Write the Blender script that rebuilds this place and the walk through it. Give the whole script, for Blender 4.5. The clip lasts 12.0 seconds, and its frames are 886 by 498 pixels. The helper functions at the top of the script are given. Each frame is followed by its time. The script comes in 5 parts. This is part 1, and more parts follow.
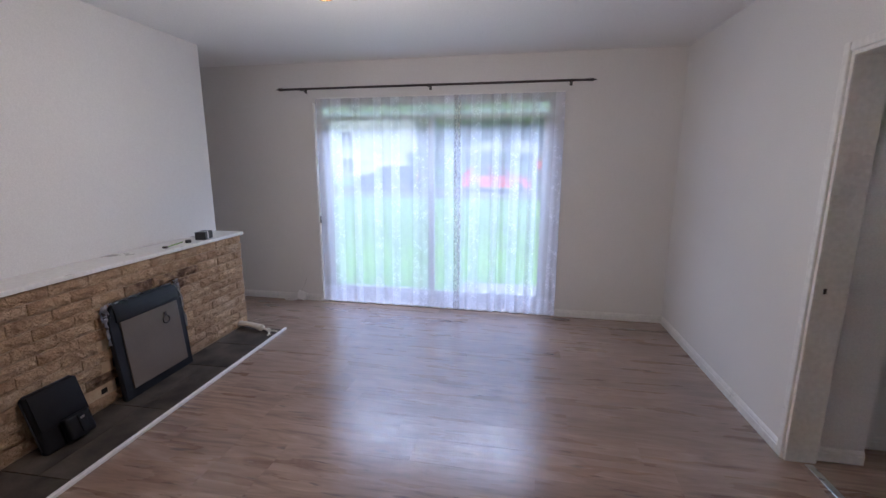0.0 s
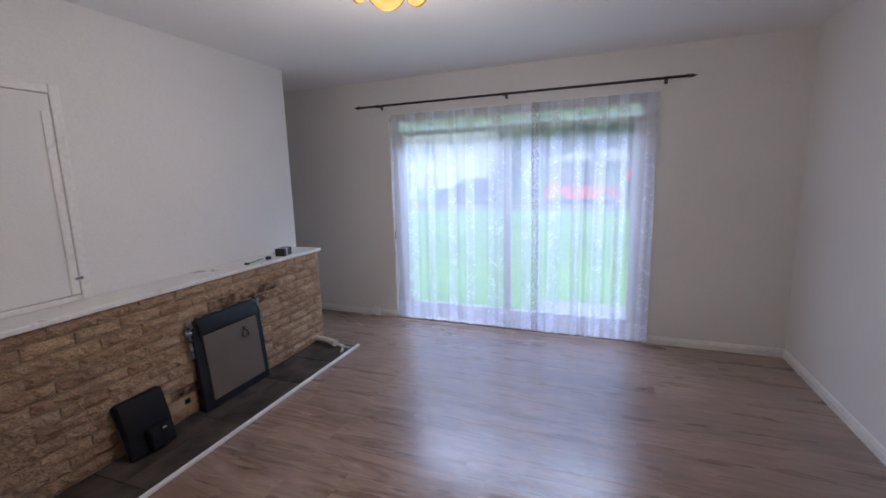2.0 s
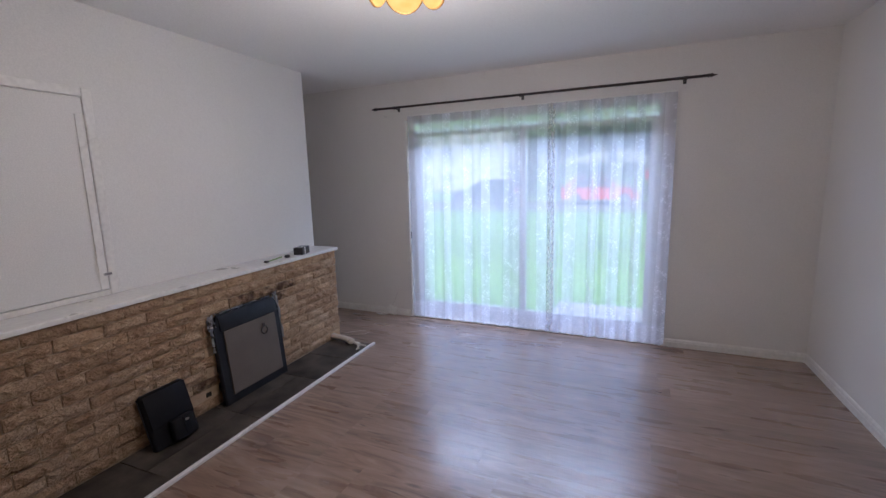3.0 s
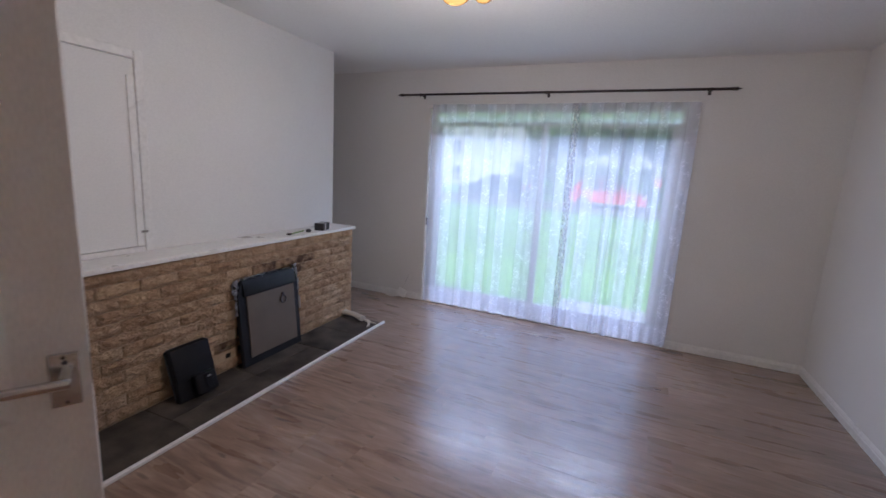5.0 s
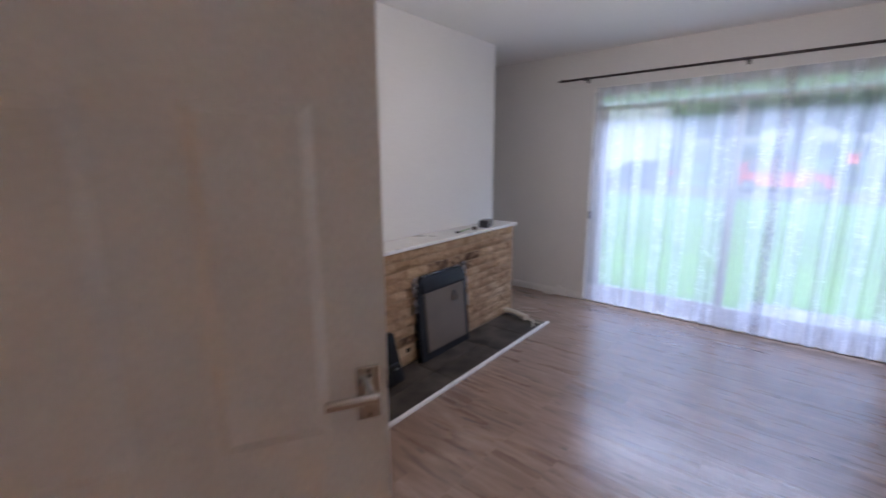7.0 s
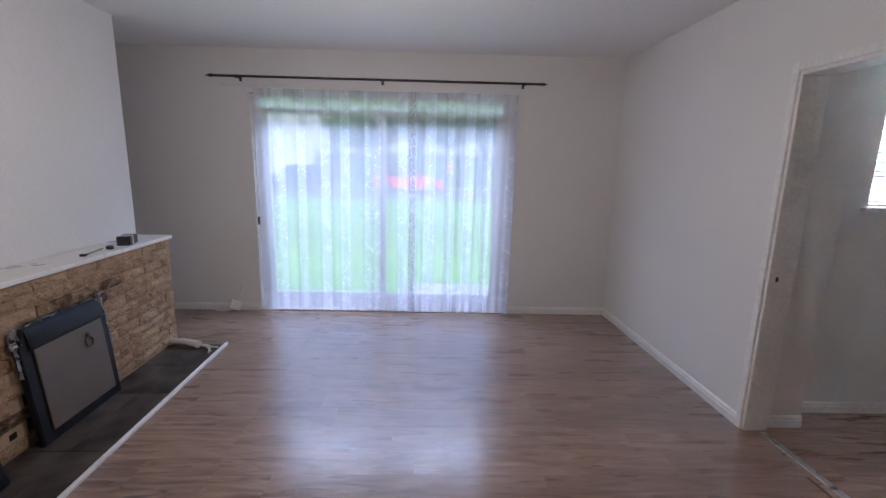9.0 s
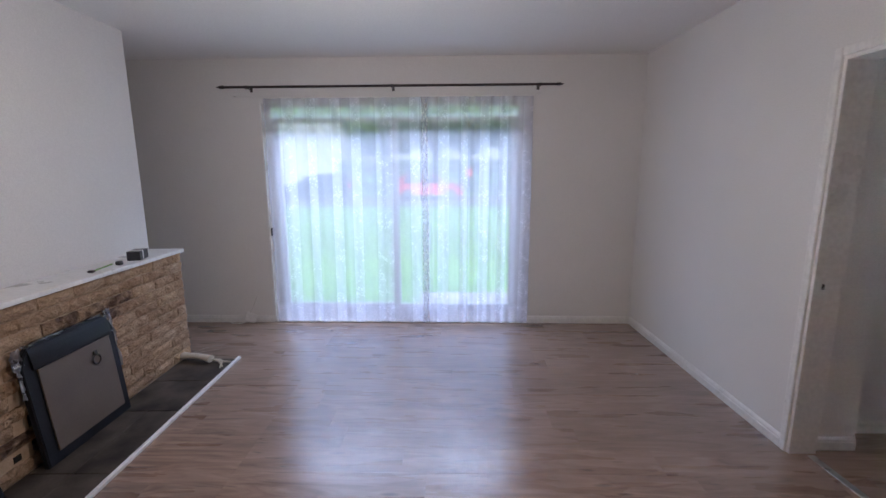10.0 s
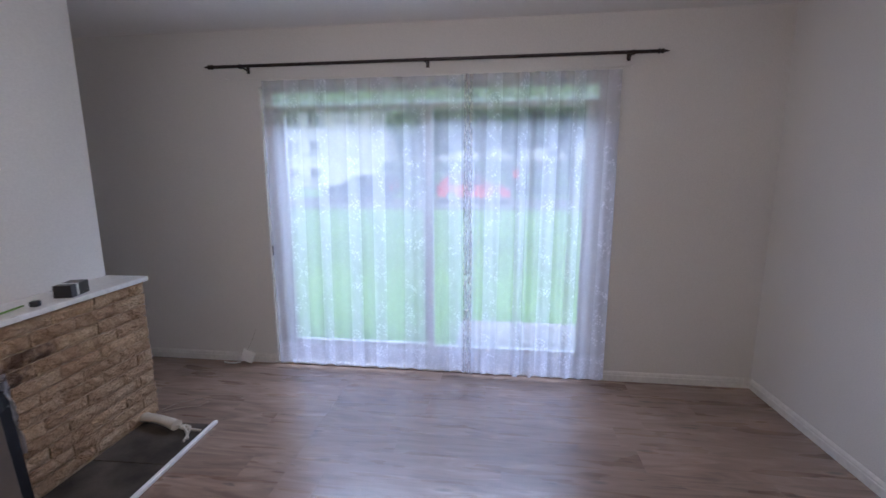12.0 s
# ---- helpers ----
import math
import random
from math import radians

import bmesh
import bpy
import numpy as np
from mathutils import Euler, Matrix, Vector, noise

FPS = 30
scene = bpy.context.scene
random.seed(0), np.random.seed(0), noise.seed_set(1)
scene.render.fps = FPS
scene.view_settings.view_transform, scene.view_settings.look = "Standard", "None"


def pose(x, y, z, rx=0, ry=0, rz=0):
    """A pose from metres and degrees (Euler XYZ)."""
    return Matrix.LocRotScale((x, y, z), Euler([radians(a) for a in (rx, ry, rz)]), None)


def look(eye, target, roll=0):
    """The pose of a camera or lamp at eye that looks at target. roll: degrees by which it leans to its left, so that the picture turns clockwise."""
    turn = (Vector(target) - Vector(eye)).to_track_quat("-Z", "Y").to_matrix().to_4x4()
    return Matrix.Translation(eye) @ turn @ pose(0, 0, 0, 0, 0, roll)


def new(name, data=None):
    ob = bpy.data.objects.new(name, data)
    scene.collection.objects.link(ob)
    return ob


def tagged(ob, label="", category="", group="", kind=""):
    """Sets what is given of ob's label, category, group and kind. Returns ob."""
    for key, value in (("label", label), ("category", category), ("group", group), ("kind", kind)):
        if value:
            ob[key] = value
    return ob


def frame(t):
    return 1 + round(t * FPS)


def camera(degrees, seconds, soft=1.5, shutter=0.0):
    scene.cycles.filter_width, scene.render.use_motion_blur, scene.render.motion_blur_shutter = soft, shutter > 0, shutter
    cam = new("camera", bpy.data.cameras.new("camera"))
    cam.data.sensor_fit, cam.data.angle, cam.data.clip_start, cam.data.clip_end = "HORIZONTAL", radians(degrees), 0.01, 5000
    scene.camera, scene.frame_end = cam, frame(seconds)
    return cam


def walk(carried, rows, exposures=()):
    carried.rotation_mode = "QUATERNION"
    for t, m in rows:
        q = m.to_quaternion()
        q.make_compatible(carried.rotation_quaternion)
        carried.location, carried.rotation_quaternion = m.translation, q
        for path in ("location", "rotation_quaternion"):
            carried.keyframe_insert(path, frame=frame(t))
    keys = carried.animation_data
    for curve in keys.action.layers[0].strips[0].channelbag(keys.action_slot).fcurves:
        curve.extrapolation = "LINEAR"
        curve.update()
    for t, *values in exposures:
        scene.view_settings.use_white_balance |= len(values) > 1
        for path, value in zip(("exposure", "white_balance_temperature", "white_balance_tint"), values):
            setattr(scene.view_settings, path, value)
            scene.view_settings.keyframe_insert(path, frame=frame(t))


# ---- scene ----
cam = camera(91.2, 12.0, shutter=0.5)
PATH = [
    (0, (0.085, -0.021, 1.472), (-0.291, 1.905, 1.084), 0.1),
    (0.5, (0.081, 0.061, 1.46), (-0.331, 1.981, 1.078), 0.1),
    (1, (0.109, 0.158, 1.483), (-0.386, 2.061, 1.118), 0.3),
    (1.5, (0.109, 0.208, 1.47), (-0.477, 2.09, 1.131), 1.8),
    (2, (0.105, 0.193, 1.479), (-0.637, 2.021, 1.15), -1.6),
    (2.5, (0.101, 0.166, 1.478), (-0.689, 1.975, 1.156), -1.8),
    (3, (0.119, 0.167, 1.474), (-0.689, 1.968, 1.152), -1.5),
    (5, (0.046, 0.011, 1.449), (-0.761, 1.805, 1.088), 3.3),
    (5.5, (-0.009, -0.131, 1.462), (-1.257, 1.382, 1.07), 2.1),
    (6, (-0.05, -0.285, 1.473), (-1.61, 0.893, 1.051), 1.6),
    (6.2, (-0.128, -0.279, 1.452), (-1.711, 0.867, 1.026), 2.3),
    (6.4, (-0.131, -0.279, 1.448), (-1.715, 0.868, 1.028), 2.8),
    (6.5, (-0.145, -0.265, 1.455), (-1.71, 0.908, 1.033), 2.8),
    (7, (-0.317, -0.061, 1.447), (-1.598, 1.42, 1.041), -0.3),
    (7.5, (-0.385, 0.068, 1.44), (-1.131, 1.882, 1.049), 1.9),
    (7.7, (-0.362, 0.074, 1.432), (-0.845, 1.976, 1.048), 2.1),
    (9.3, (-0.39, 0.017, 1.45), (-0.334, 1.981, 1.077), 1.3),
    (9.5, (-0.348, 0.062, 1.448), (-0.315, 2.028, 1.084), 1.1),
    (10, (-0.321, 0.154, 1.448), (-0.371, 2.122, 1.095), -0.3),
    (10.5, (-0.387, 0.379, 1.43), (-0.476, 2.347, 1.085), 0.4),
    (11, (-0.412, 0.62, 1.428), (-0.539, 2.586, 1.084), 1.1),
    (11.5, (-0.414, 0.908, 1.427), (-0.641, 2.872, 1.128), 1.1),
    (12, (-0.375, 1.165, 1.463), (-0.624, 3.119, 1.116), -0.2),
]
walk(cam, [(t, look(eye, target, roll)) for t, eye, target, roll in PATH], [(0.0, 3.1, 5530, 22), (2.0, 2.95, 5530, 22), (5.0, 2.95, 5530, 22), (5.9, 3.15, 5530, 22), (6.7, 3.12, 5530, 22), (7.5, 3.03, 5530, 22), (10.5, 3.06, 5530, 22), (11.5, 2.97, 5530, 22), (12.0, 2.82, 5530, 22)])

# ---- light ----
world = bpy.data.worlds.new("overcast_sky")
scene.world = world
world.use_nodes = True
sky = world.node_tree.nodes.new("ShaderNodeTexSky")
sky.sky_type = "NISHITA"
sky.sun_disc = False
sky.sun_elevation, sky.sun_rotation = radians(68), radians(150)
sky.air_density, sky.dust_density = 1.0, 4.0
back = world.node_tree.nodes["Background"]
back.inputs["Strength"].default_value = 0.06
world.node_tree.links.new(sky.outputs[0], back.inputs["Color"])

sun = new("sun", bpy.data.lights.new("sun", "SUN"))
sun.data.energy, sun.data.angle, sun.data.color = 0.6, radians(20), (1.0, 0.95, 0.88)
sun.matrix_world = look((0, 0, 60), (-9.7, 16.8, 12))


def lamp(name, spot, watts, colour, radius):
    ob = new(name, bpy.data.lights.new(name, "POINT"))
    ob.data.energy, ob.data.color, ob.data.shadow_soft_size = watts, colour, radius
    ob.location = spot
    return ob


LAMP_AT = (-0.80, 1.92)
lamp("bulb_light", (LAMP_AT[0], LAMP_AT[1], 1.86), 3.7, (1.0, 0.85, 0.68), 0.09)
lamp("hall_light", (-2.2, -0.62, 1.88), 5.2, (1.0, 0.52, 0.18), 0.05)


def skylight(name, spot, target, wide, high, watts, colour=(0.74, 0.86, 1.0)):
    """Stands for the sky's light in a window's opening, above its head."""
    ob = new(name, bpy.data.lights.new(name, "AREA"))
    ob.data.shape, ob.data.size, ob.data.size_y = "RECTANGLE", wide, high
    ob.data.energy, ob.data.color = watts, colour
    ob.matrix_world = look(spot, target)
    return ob


skylight("garden_skylight", (-0.87, 5.8, 3.45), (-0.87, 4.1, 0.9), 3.8, 1.4, 40)
skylight("side_skylight", (2.63, 2.85, 2.3), (2.63, 2.4, 1.6), 1.1, 0.5, 62, (1.0, 0.97, 0.92))
skylight("bath_skylight", (-6.62, -0.35, 2.35), (-5.2, -0.25, 0.5), 0.9, 0.5, 11, (0.95, 0.97, 1.0))


# ---- materials ----
def material(name):
    m = bpy.data.materials.new(name)
    m.use_nodes = True
    return m, m.node_tree.nodes, m.node_tree.links, m.node_tree.nodes["Principled BSDF"]


def node(nodes, kind, **inputs):
    n = nodes.new("ShaderNode" + kind)
    for key, value in inputs.items():
        n.inputs[key.replace("_", " ")].default_value = value
    return n


def coords(nodes, links, scale=(1, 1, 1), shuffle=False, world_space=False):
    """Object coordinates, scaled; shuffle shifts them from object to object."""
    mapping = node(nodes, "Mapping", Scale=scale)
    if world_space:
        links.new(node(nodes, "NewGeometry").outputs["Position"], mapping.inputs["Vector"])
    else:
        links.new(node(nodes, "TexCoord").outputs["Object"], mapping.inputs["Vector"])
    if shuffle:
        info = node(nodes, "ObjectInfo")
        times = nodes.new("ShaderNodeVectorMath")
        times.operation = "SCALE"
        times.inputs[0].default_value = (37.0, 61.0, 83.0)
        links.new(info.outputs["Random"], times.inputs["Scale"])
        links.new(times.outputs[0], mapping.inputs["Location"])
    return mapping.outputs[0]


def ramp(nodes, links, value, stops):
    r = nodes.new("ShaderNodeValToRGB")
    while len(r.color_ramp.elements) < len(stops):
        r.color_ramp.elements.new(0.5)
    for e, (at, c) in zip(r.color_ramp.elements, stops):
        e.position = at
        e.color = (*c, 1) if isinstance(c, tuple) else (c, c, c, 1)
    links.new(value, r.inputs[0])
    return r.outputs[0]


def mixed(nodes, links, factor, a, b, kind="MIX"):
    m = nodes.new("ShaderNodeMix")
    m.data_type, m.blend_type = "RGBA", kind
    for value, slot in ((factor, 0), (a, 6), (b, 7)):
        if hasattr(value, "links"):
            links.new(value, m.inputs[slot])
        else:
            m.inputs[slot].default_value = value if slot == 0 else (*value, 1)
    return m.outputs[2]


def surface(name, low, high, rough=0.6, metal=0.0, scale=8.0, fine=90.0, bump=0.15, stretch=(1, 1, 1), shuffle=False, gloss_var=0.1, coat=0.0, spec=0.5):
    """A plain material with variation at two scales and fine relief."""
    m, nodes, links, b = material(name)
    at = coords(nodes, links, stretch, shuffle)
    big = node(nodes, "TexNoise", Scale=scale, Detail=5.0)
    small = node(nodes, "TexNoise", Scale=fine, Detail=3.0)
    links.new(at, big.inputs["Vector"]), links.new(at, small.inputs["Vector"])
    colour = ramp(nodes, links, big.outputs[0], ((0.3, low), (0.7, high)))
    grain = ramp(nodes, links, small.outputs[0], ((0.3, 0.88), (0.7, 1.0)))
    links.new(mixed(nodes, links, 1.0, colour, grain, "MULTIPLY"), b.inputs["Base Color"])
    r = ramp(nodes, links, big.outputs[0], ((0.2, max(rough - gloss_var, 0.02)), (0.8, min(rough + gloss_var, 1.0))))
    links.new(r, b.inputs["Roughness"])
    b.inputs["Metallic"].default_value = metal
    b.inputs["Coat Weight"].default_value = coat
    b.inputs["Specular IOR Level"].default_value = spec
    if bump:
        relief = node(nodes, "Bump", Strength=bump, Distance=0.002)
        links.new(small.outputs[0], relief.inputs["Height"])
        links.new(relief.outputs[0], b.inputs["Normal"])
    return m


WALL = surface("wall_paint", (0.74, 0.735, 0.715), (0.79, 0.785, 0.765), 0.62, scale=1.2, fine=160, bump=0.02)
CEILING = surface("ceiling_paint", (0.84, 0.84, 0.83), (0.88, 0.88, 0.87), 0.8, scale=0.8, fine=120, bump=0.2)
GLOSS = surface("white_gloss", (0.76, 0.755, 0.73), (0.82, 0.815, 0.79), 0.32, scale=5, fine=40, bump=0.06)
DOOR = surface("door_paint", (0.75, 0.74, 0.72), (0.79, 0.78, 0.76), 0.40, scale=3, fine=60, bump=0.025, stretch=(4, 4, 1))
HALL = surface("hall_paint", (0.56, 0.49, 0.40), (0.62, 0.55, 0.45), 0.6, scale=1.5, fine=140, bump=0.12)
UPVC = surface("white_plastic", (0.84, 0.85, 0.86), (0.88, 0.89, 0.90), 0.3, scale=6, fine=60, bump=0.02)
CHROME = surface("chrome", (0.62, 0.62, 0.62), (0.72, 0.72, 0.72), 0.18, 1.0, scale=20, fine=200, bump=0.03)
IRON = surface("dark_bronze", (0.035, 0.03, 0.03), (0.07, 0.06, 0.06), 0.4, 0.6, scale=30, fine=200, bump=0.1)
BLACK = surface("black_leather", (0.005, 0.005, 0.007), (0.011, 0.011, 0.013), 0.6, scale=14, fine=220, bump=0.5, spec=0.2)
BLACK_PLASTIC = surface("black_plastic", (0.02, 0.02, 0.022), (0.035, 0.035, 0.04), 0.35, scale=10, fine=120, bump=0.1)
FIRE_BLACK = surface("worn_black_metal", (0.008, 0.009, 0.012), (0.020, 0.022, 0.028), 0.42, 0.0, scale=7, fine=80, bump=0.3, spec=0.25)
FIRE_PANEL = surface("bronze_panel", (0.118, 0.092, 0.070), (0.155, 0.122, 0.094), 0.45, 0.1, scale=4, fine=150, bump=0.06)
FOIL = surface("foil_tape", (0.5, 0.5, 0.52), (0.75, 0.75, 0.78), 0.3, 0.8, scale=30, fine=90, bump=0.9)
SLATE = surface("hearth_slate", (0.020, 0.016, 0.013), (0.105, 0.086, 0.068), 0.75, scale=5, fine=60, bump=0.5, shuffle=True, spec=0.25)
MORTAR = surface("mortar", (0.44, 0.32, 0.20), (0.60, 0.46, 0.31), 0.95, scale=20, fine=120, bump=0.8)
# near-black: soot of the hearth opening, and painted shade for the missing brick's hole
SOOT_AND_SHADE = surface("soot_and_hole_shade", (0.008, 0.008, 0.008), (0.025, 0.022, 0.02), 0.9, scale=12, fine=80, bump=0.5)
CREAM = surface("cream_plastic", (0.52, 0.47, 0.38), (0.6, 0.54, 0.45), 0.35, scale=12, fine=80, bump=0.03)
PUTTY = surface("white_socket_plastic", (0.72, 0.72, 0.70), (0.78, 0.78, 0.76), 0.35, scale=12, fine=80, bump=0.02)
CERAMIC = surface("ceramic", (0.80, 0.80, 0.79), (0.84, 0.84, 0.83), 0.12, scale=3, fine=40, bump=0.0, coat=0.4)
WALL_TILE = surface("travertine_tile", (0.50, 0.37, 0.22), (0.68, 0.53, 0.35), 0.35, scale=5, fine=40, bump=0.1, stretch=(1, 1, 3), shuffle=True)
FLOOR_TILE = surface("blue_grey_tile", (0.13, 0.15, 0.18), (0.165, 0.185, 0.215), 0.34, scale=2, fine=50, bump=0.06, gloss_var=0.03, shuffle=True)
GROUT = surface("grout", (0.35, 0.33, 0.30), (0.42, 0.40, 0.36), 0.9, scale=20, fine=90, bump=0.3)
DARK_GROUT = surface("dark_grout", (0.04, 0.04, 0.045), (0.07, 0.07, 0.075), 0.9, scale=20, fine=90, bump=0.3)
SUBFLOOR = surface("joint_dark", (0.07, 0.045, 0.035), (0.10, 0.065, 0.05), 0.8)
METAL_STRIP = surface("threshold_metal", (0.45, 0.44, 0.42), (0.58, 0.57, 0.55), 0.3, 0.9, scale=20, fine=200, bump=0.1)
TARMAC = surface("tarmac", (0.045, 0.045, 0.047), (0.075, 0.075, 0.078), 0.85, scale=0.6, fine=60, bump=0.6)
PAVING = surface("paving_slab", (0.20, 0.19, 0.18), (0.29, 0.28, 0.26), 0.85, scale=2, fine=60, bump=0.5, shuffle=True)
RENDER_WHITE = surface("white_render", (0.42, 0.42, 0.41), (0.50, 0.49, 0.48), 0.85, scale=0.5, fine=20, bump=0.4)
ROOF_TILE = surface("roof_tile", (0.12, 0.07, 0.05), (0.20, 0.12, 0.09), 0.85, scale=1.5, fine=20, bump=0.6)
BARK = surface("bark", (0.06, 0.045, 0.03), (0.14, 0.11, 0.08), 0.9, scale=5, fine=30, bump=0.9, stretch=(1, 1, 0.3))
RAIL_STEEL = surface("painted_rail", (0.05, 0.05, 0.05), (0.09, 0.09, 0.09), 0.5, 0.3, scale=5, fine=60, bump=0.1)
RUBBER = surface("tyre_rubber", (0.012, 0.012, 0.012), (0.025, 0.025, 0.025), 0.8, scale=10, fine=80, bump=0.2)
ALLOY = surface("alloy_rim", (0.4, 0.4, 0.42), (0.55, 0.55, 0.57), 0.3, 0.9, scale=8, fine=80, bump=0.02)
CAR_RED = surface("red_car_paint", (0.55, 0.012, 0.016), (0.62, 0.016, 0.02), 0.25, 0.0, scale=2, fine=60, bump=0.0, coat=0.8)
CAR_DARK = surface("dark_blue_car_paint", (0.02, 0.025, 0.04), (0.03, 0.035, 0.055), 0.22, 0.2, scale=2, fine=60, bump=0.0, coat=0.8)
CAR_GLASS = surface("car_window", (0.02, 0.025, 0.03), (0.03, 0.035, 0.04), 0.06, 0.0, scale=2, fine=60, bump=0.0)
TAIL_RED = surface("tail_light_red", (0.5, 0.01, 0.01), (0.6, 0.02, 0.02), 0.15, bump=0.0)
SIGN_RED = surface("red_sign_face", (0.6, 0.05, 0.03), (0.7, 0.07, 0.04), 0.4, bump=0.0)
GILT = surface("gilt_rim", (0.22, 0.12, 0.03), (0.30, 0.17, 0.05), 0.5, 0.6, bump=0.0)
GREEN_PLASTIC = surface("green_plastic", (0.12, 0.26, 0.04), (0.17, 0.33, 0.06), 0.35, bump=0.0)
CLEAR_BOTTLE = surface("pale_bottle", (0.45, 0.55, 0.48), (0.6, 0.68, 0.6), 0.15, bump=0.0)


def wood_floor():
    m, nodes, links, b = material("rustic_laminate")
    at = coords(nodes, links, (1.3, 8.5, 8.5), True)
    warp = node(nodes, "TexNoise", Scale=1.3, Detail=3.0)
    links.new(at, warp.inputs["Vector"])
    grain = node(nodes, "TexNoise", Scale=1.6, Detail=5.0, Roughness=0.58, Distortion=1.6)
    links.new(at, grain.inputs["Vector"])
    streak_at = coords(nodes, links, (4.0, 55, 30), True)
    streak = node(nodes, "TexNoise", Scale=2.0, Detail=5.0, Roughness=0.65)
    links.new(streak_at, streak.inputs["Vector"])
    base = ramp(nodes, links, grain.outputs[0], ((0.30, (0.145, 0.086, 0.062)), (0.45, (0.225, 0.148, 0.109)), (0.58, (0.285, 0.196, 0.147)), (0.76, (0.37, 0.272, 0.21))))
    lines = ramp(nodes, links, streak.outputs[0], ((0.32, 0.82), (0.46, 0.98), (0.7, 1.05)))
    colour = mixed(nodes, links, 0.5, base, lines, "MULTIPLY")
    # knots: dark eyes with a pale halo drawn out along the board
    knot_at = coords(nodes, links, (2.1, 9.0, 9.0), True)
    knot = node(nodes, "TexVoronoi", Scale=1.0)
    links.new(knot_at, knot.inputs["Vector"])
    dark = ramp(nodes, links, knot.outputs["Distance"], ((0.03, 0.30), (0.09, 0.72), (0.13, 1.25), (0.24, 1.0)))
    colour = mixed(nodes, links, 0.85, colour, dark, "MULTIPLY")
    # short dark splits and pale worn scuffs
    for scale, stops in (((5.0, 46, 30), ((0.66, 1.0), (0.74, 0.42))), ((2.6, 24, 24), ((0.68, 1.0), (0.80, 1.35)))):
        fleck_at = coords(nodes, links, scale, True)
        fleck = node(nodes, "TexNoise", Scale=1.0, Detail=3.0, Distortion=0.6)
        links.new(fleck_at, fleck.inputs["Vector"])
        colour = mixed(nodes, links, 1.0, colour, ramp(nodes, links, fleck.outputs[0], stops), "MULTIPLY")
    info = node(nodes, "ObjectInfo")
    tone = ramp(nodes, links, info.outputs["Random"], ((0.0, 0.86), (0.5, 1.0), (1.0, 1.12)))
    colour = mixed(nodes, links, 1.0, colour, tone, "MULTIPLY")
    b.inputs["Coat Weight"].default_value = 1.0
    b.inputs["Coat Roughness"].default_value = 0.23
    links.new(colour, b.inputs["Base Color"])
    links.new(ramp(nodes, links, warp.outputs[0], ((0.3, 0.25), (0.7, 0.34))), b.inputs["Roughness"])
    relief = node(nodes, "Bump", Strength=0.12, Distance=0.001)
    links.new(streak.outputs[0], relief.inputs["Height"])
    links.new(relief.outputs[0], b.inputs["Normal"])
    return m


def brick_face(name="rock_faced_brick", smoke=0.0):
    """Split-faced buff brick; smoke: how far soot has stained it."""
    m, nodes, links, b = material(name)
    at = coords(nodes, links, (1, 1, 1), True)
    big = node(nodes, "TexNoise", Scale=9.0, Detail=6.0, Roughness=0.65)
    small = node(nodes, "TexNoise", Scale=95.0, Detail=6.0, Roughness=0.75)
    links.new(at, big.inputs["Vector"]), links.new(at, small.inputs["Vector"])
    colour = ramp(nodes, links, big.outputs[0], ((0.28, (0.34, 0.215, 0.125)), (0.48, (0.53, 0.37, 0.23)), (0.72, (0.66, 0.495, 0.33))))
    pits = ramp(nodes, links, small.outputs[0], ((0.32, 0.66), (0.5, 0.97), (0.75, 1.1)))
    colour = mixed(nodes, links, 0.85, colour, pits, "MULTIPLY")
    tone = ramp(nodes, links, node(nodes, "ObjectInfo").outputs["Random"], ((0.0, (0.82, 0.76, 0.70)), (0.35, (0.94, 0.90, 0.86)), (0.7, (1.0, 1.0, 1.0)), (1.0, (1.12, 1.08, 1.0))))
    colour = mixed(nodes, links, 1.0, colour, tone, "MULTIPLY")
    if smoke:
        stain = node(nodes, "TexNoise", Scale=16.0, Detail=4.0)
        links.new(at, stain.inputs["Vector"])
        colour = mixed(nodes, links, ramp(nodes, links, stain.outputs[0], ((0.38, 0.1), (0.6, smoke))), colour, (0.055, 0.022, 0.014))
    links.new(colour, b.inputs["Base Color"])
    b.inputs["Roughness"].default_value = 0.92
    rock = node(nodes, "TexNoise", Scale=42.0, Detail=5.0, Roughness=0.6, Distortion=0.8)
    links.new(at, rock.inputs["Vector"])
    lumps = node(nodes, "Bump", Strength=1.0, Distance=0.03)
    links.new(rock.outputs[0], lumps.inputs["Height"])
    relief = node(nodes, "Bump", Strength=0.8, Distance=0.010)
    links.new(small.outputs[0], relief.inputs["Height"])
    links.new(lumps.outputs[0], relief.inputs["Normal"])
    links.new(relief.outputs[0], b.inputs["Normal"])
    return m


def clear_glass(name, tint, rough=0.0):
    m, nodes, links, b = material(name)
    nodes.remove(b)
    out = nodes["Material Output"]
    clear = node(nodes, "BsdfTransparent", Color=(*tint, 1))
    shine = node(nodes, "BsdfGlossy", Roughness=0.28)
    mix = nodes.new("ShaderNodeMixShader")
    links.new(node(nodes, "Fresnel", IOR=1.3).outputs[0], mix.inputs[0])
    links.new(clear.outputs[0], mix.inputs[1]), links.new(shine.outputs[0], mix.inputs[2])
    links.new(mix.outputs[0], out.inputs["Surface"])
    return m


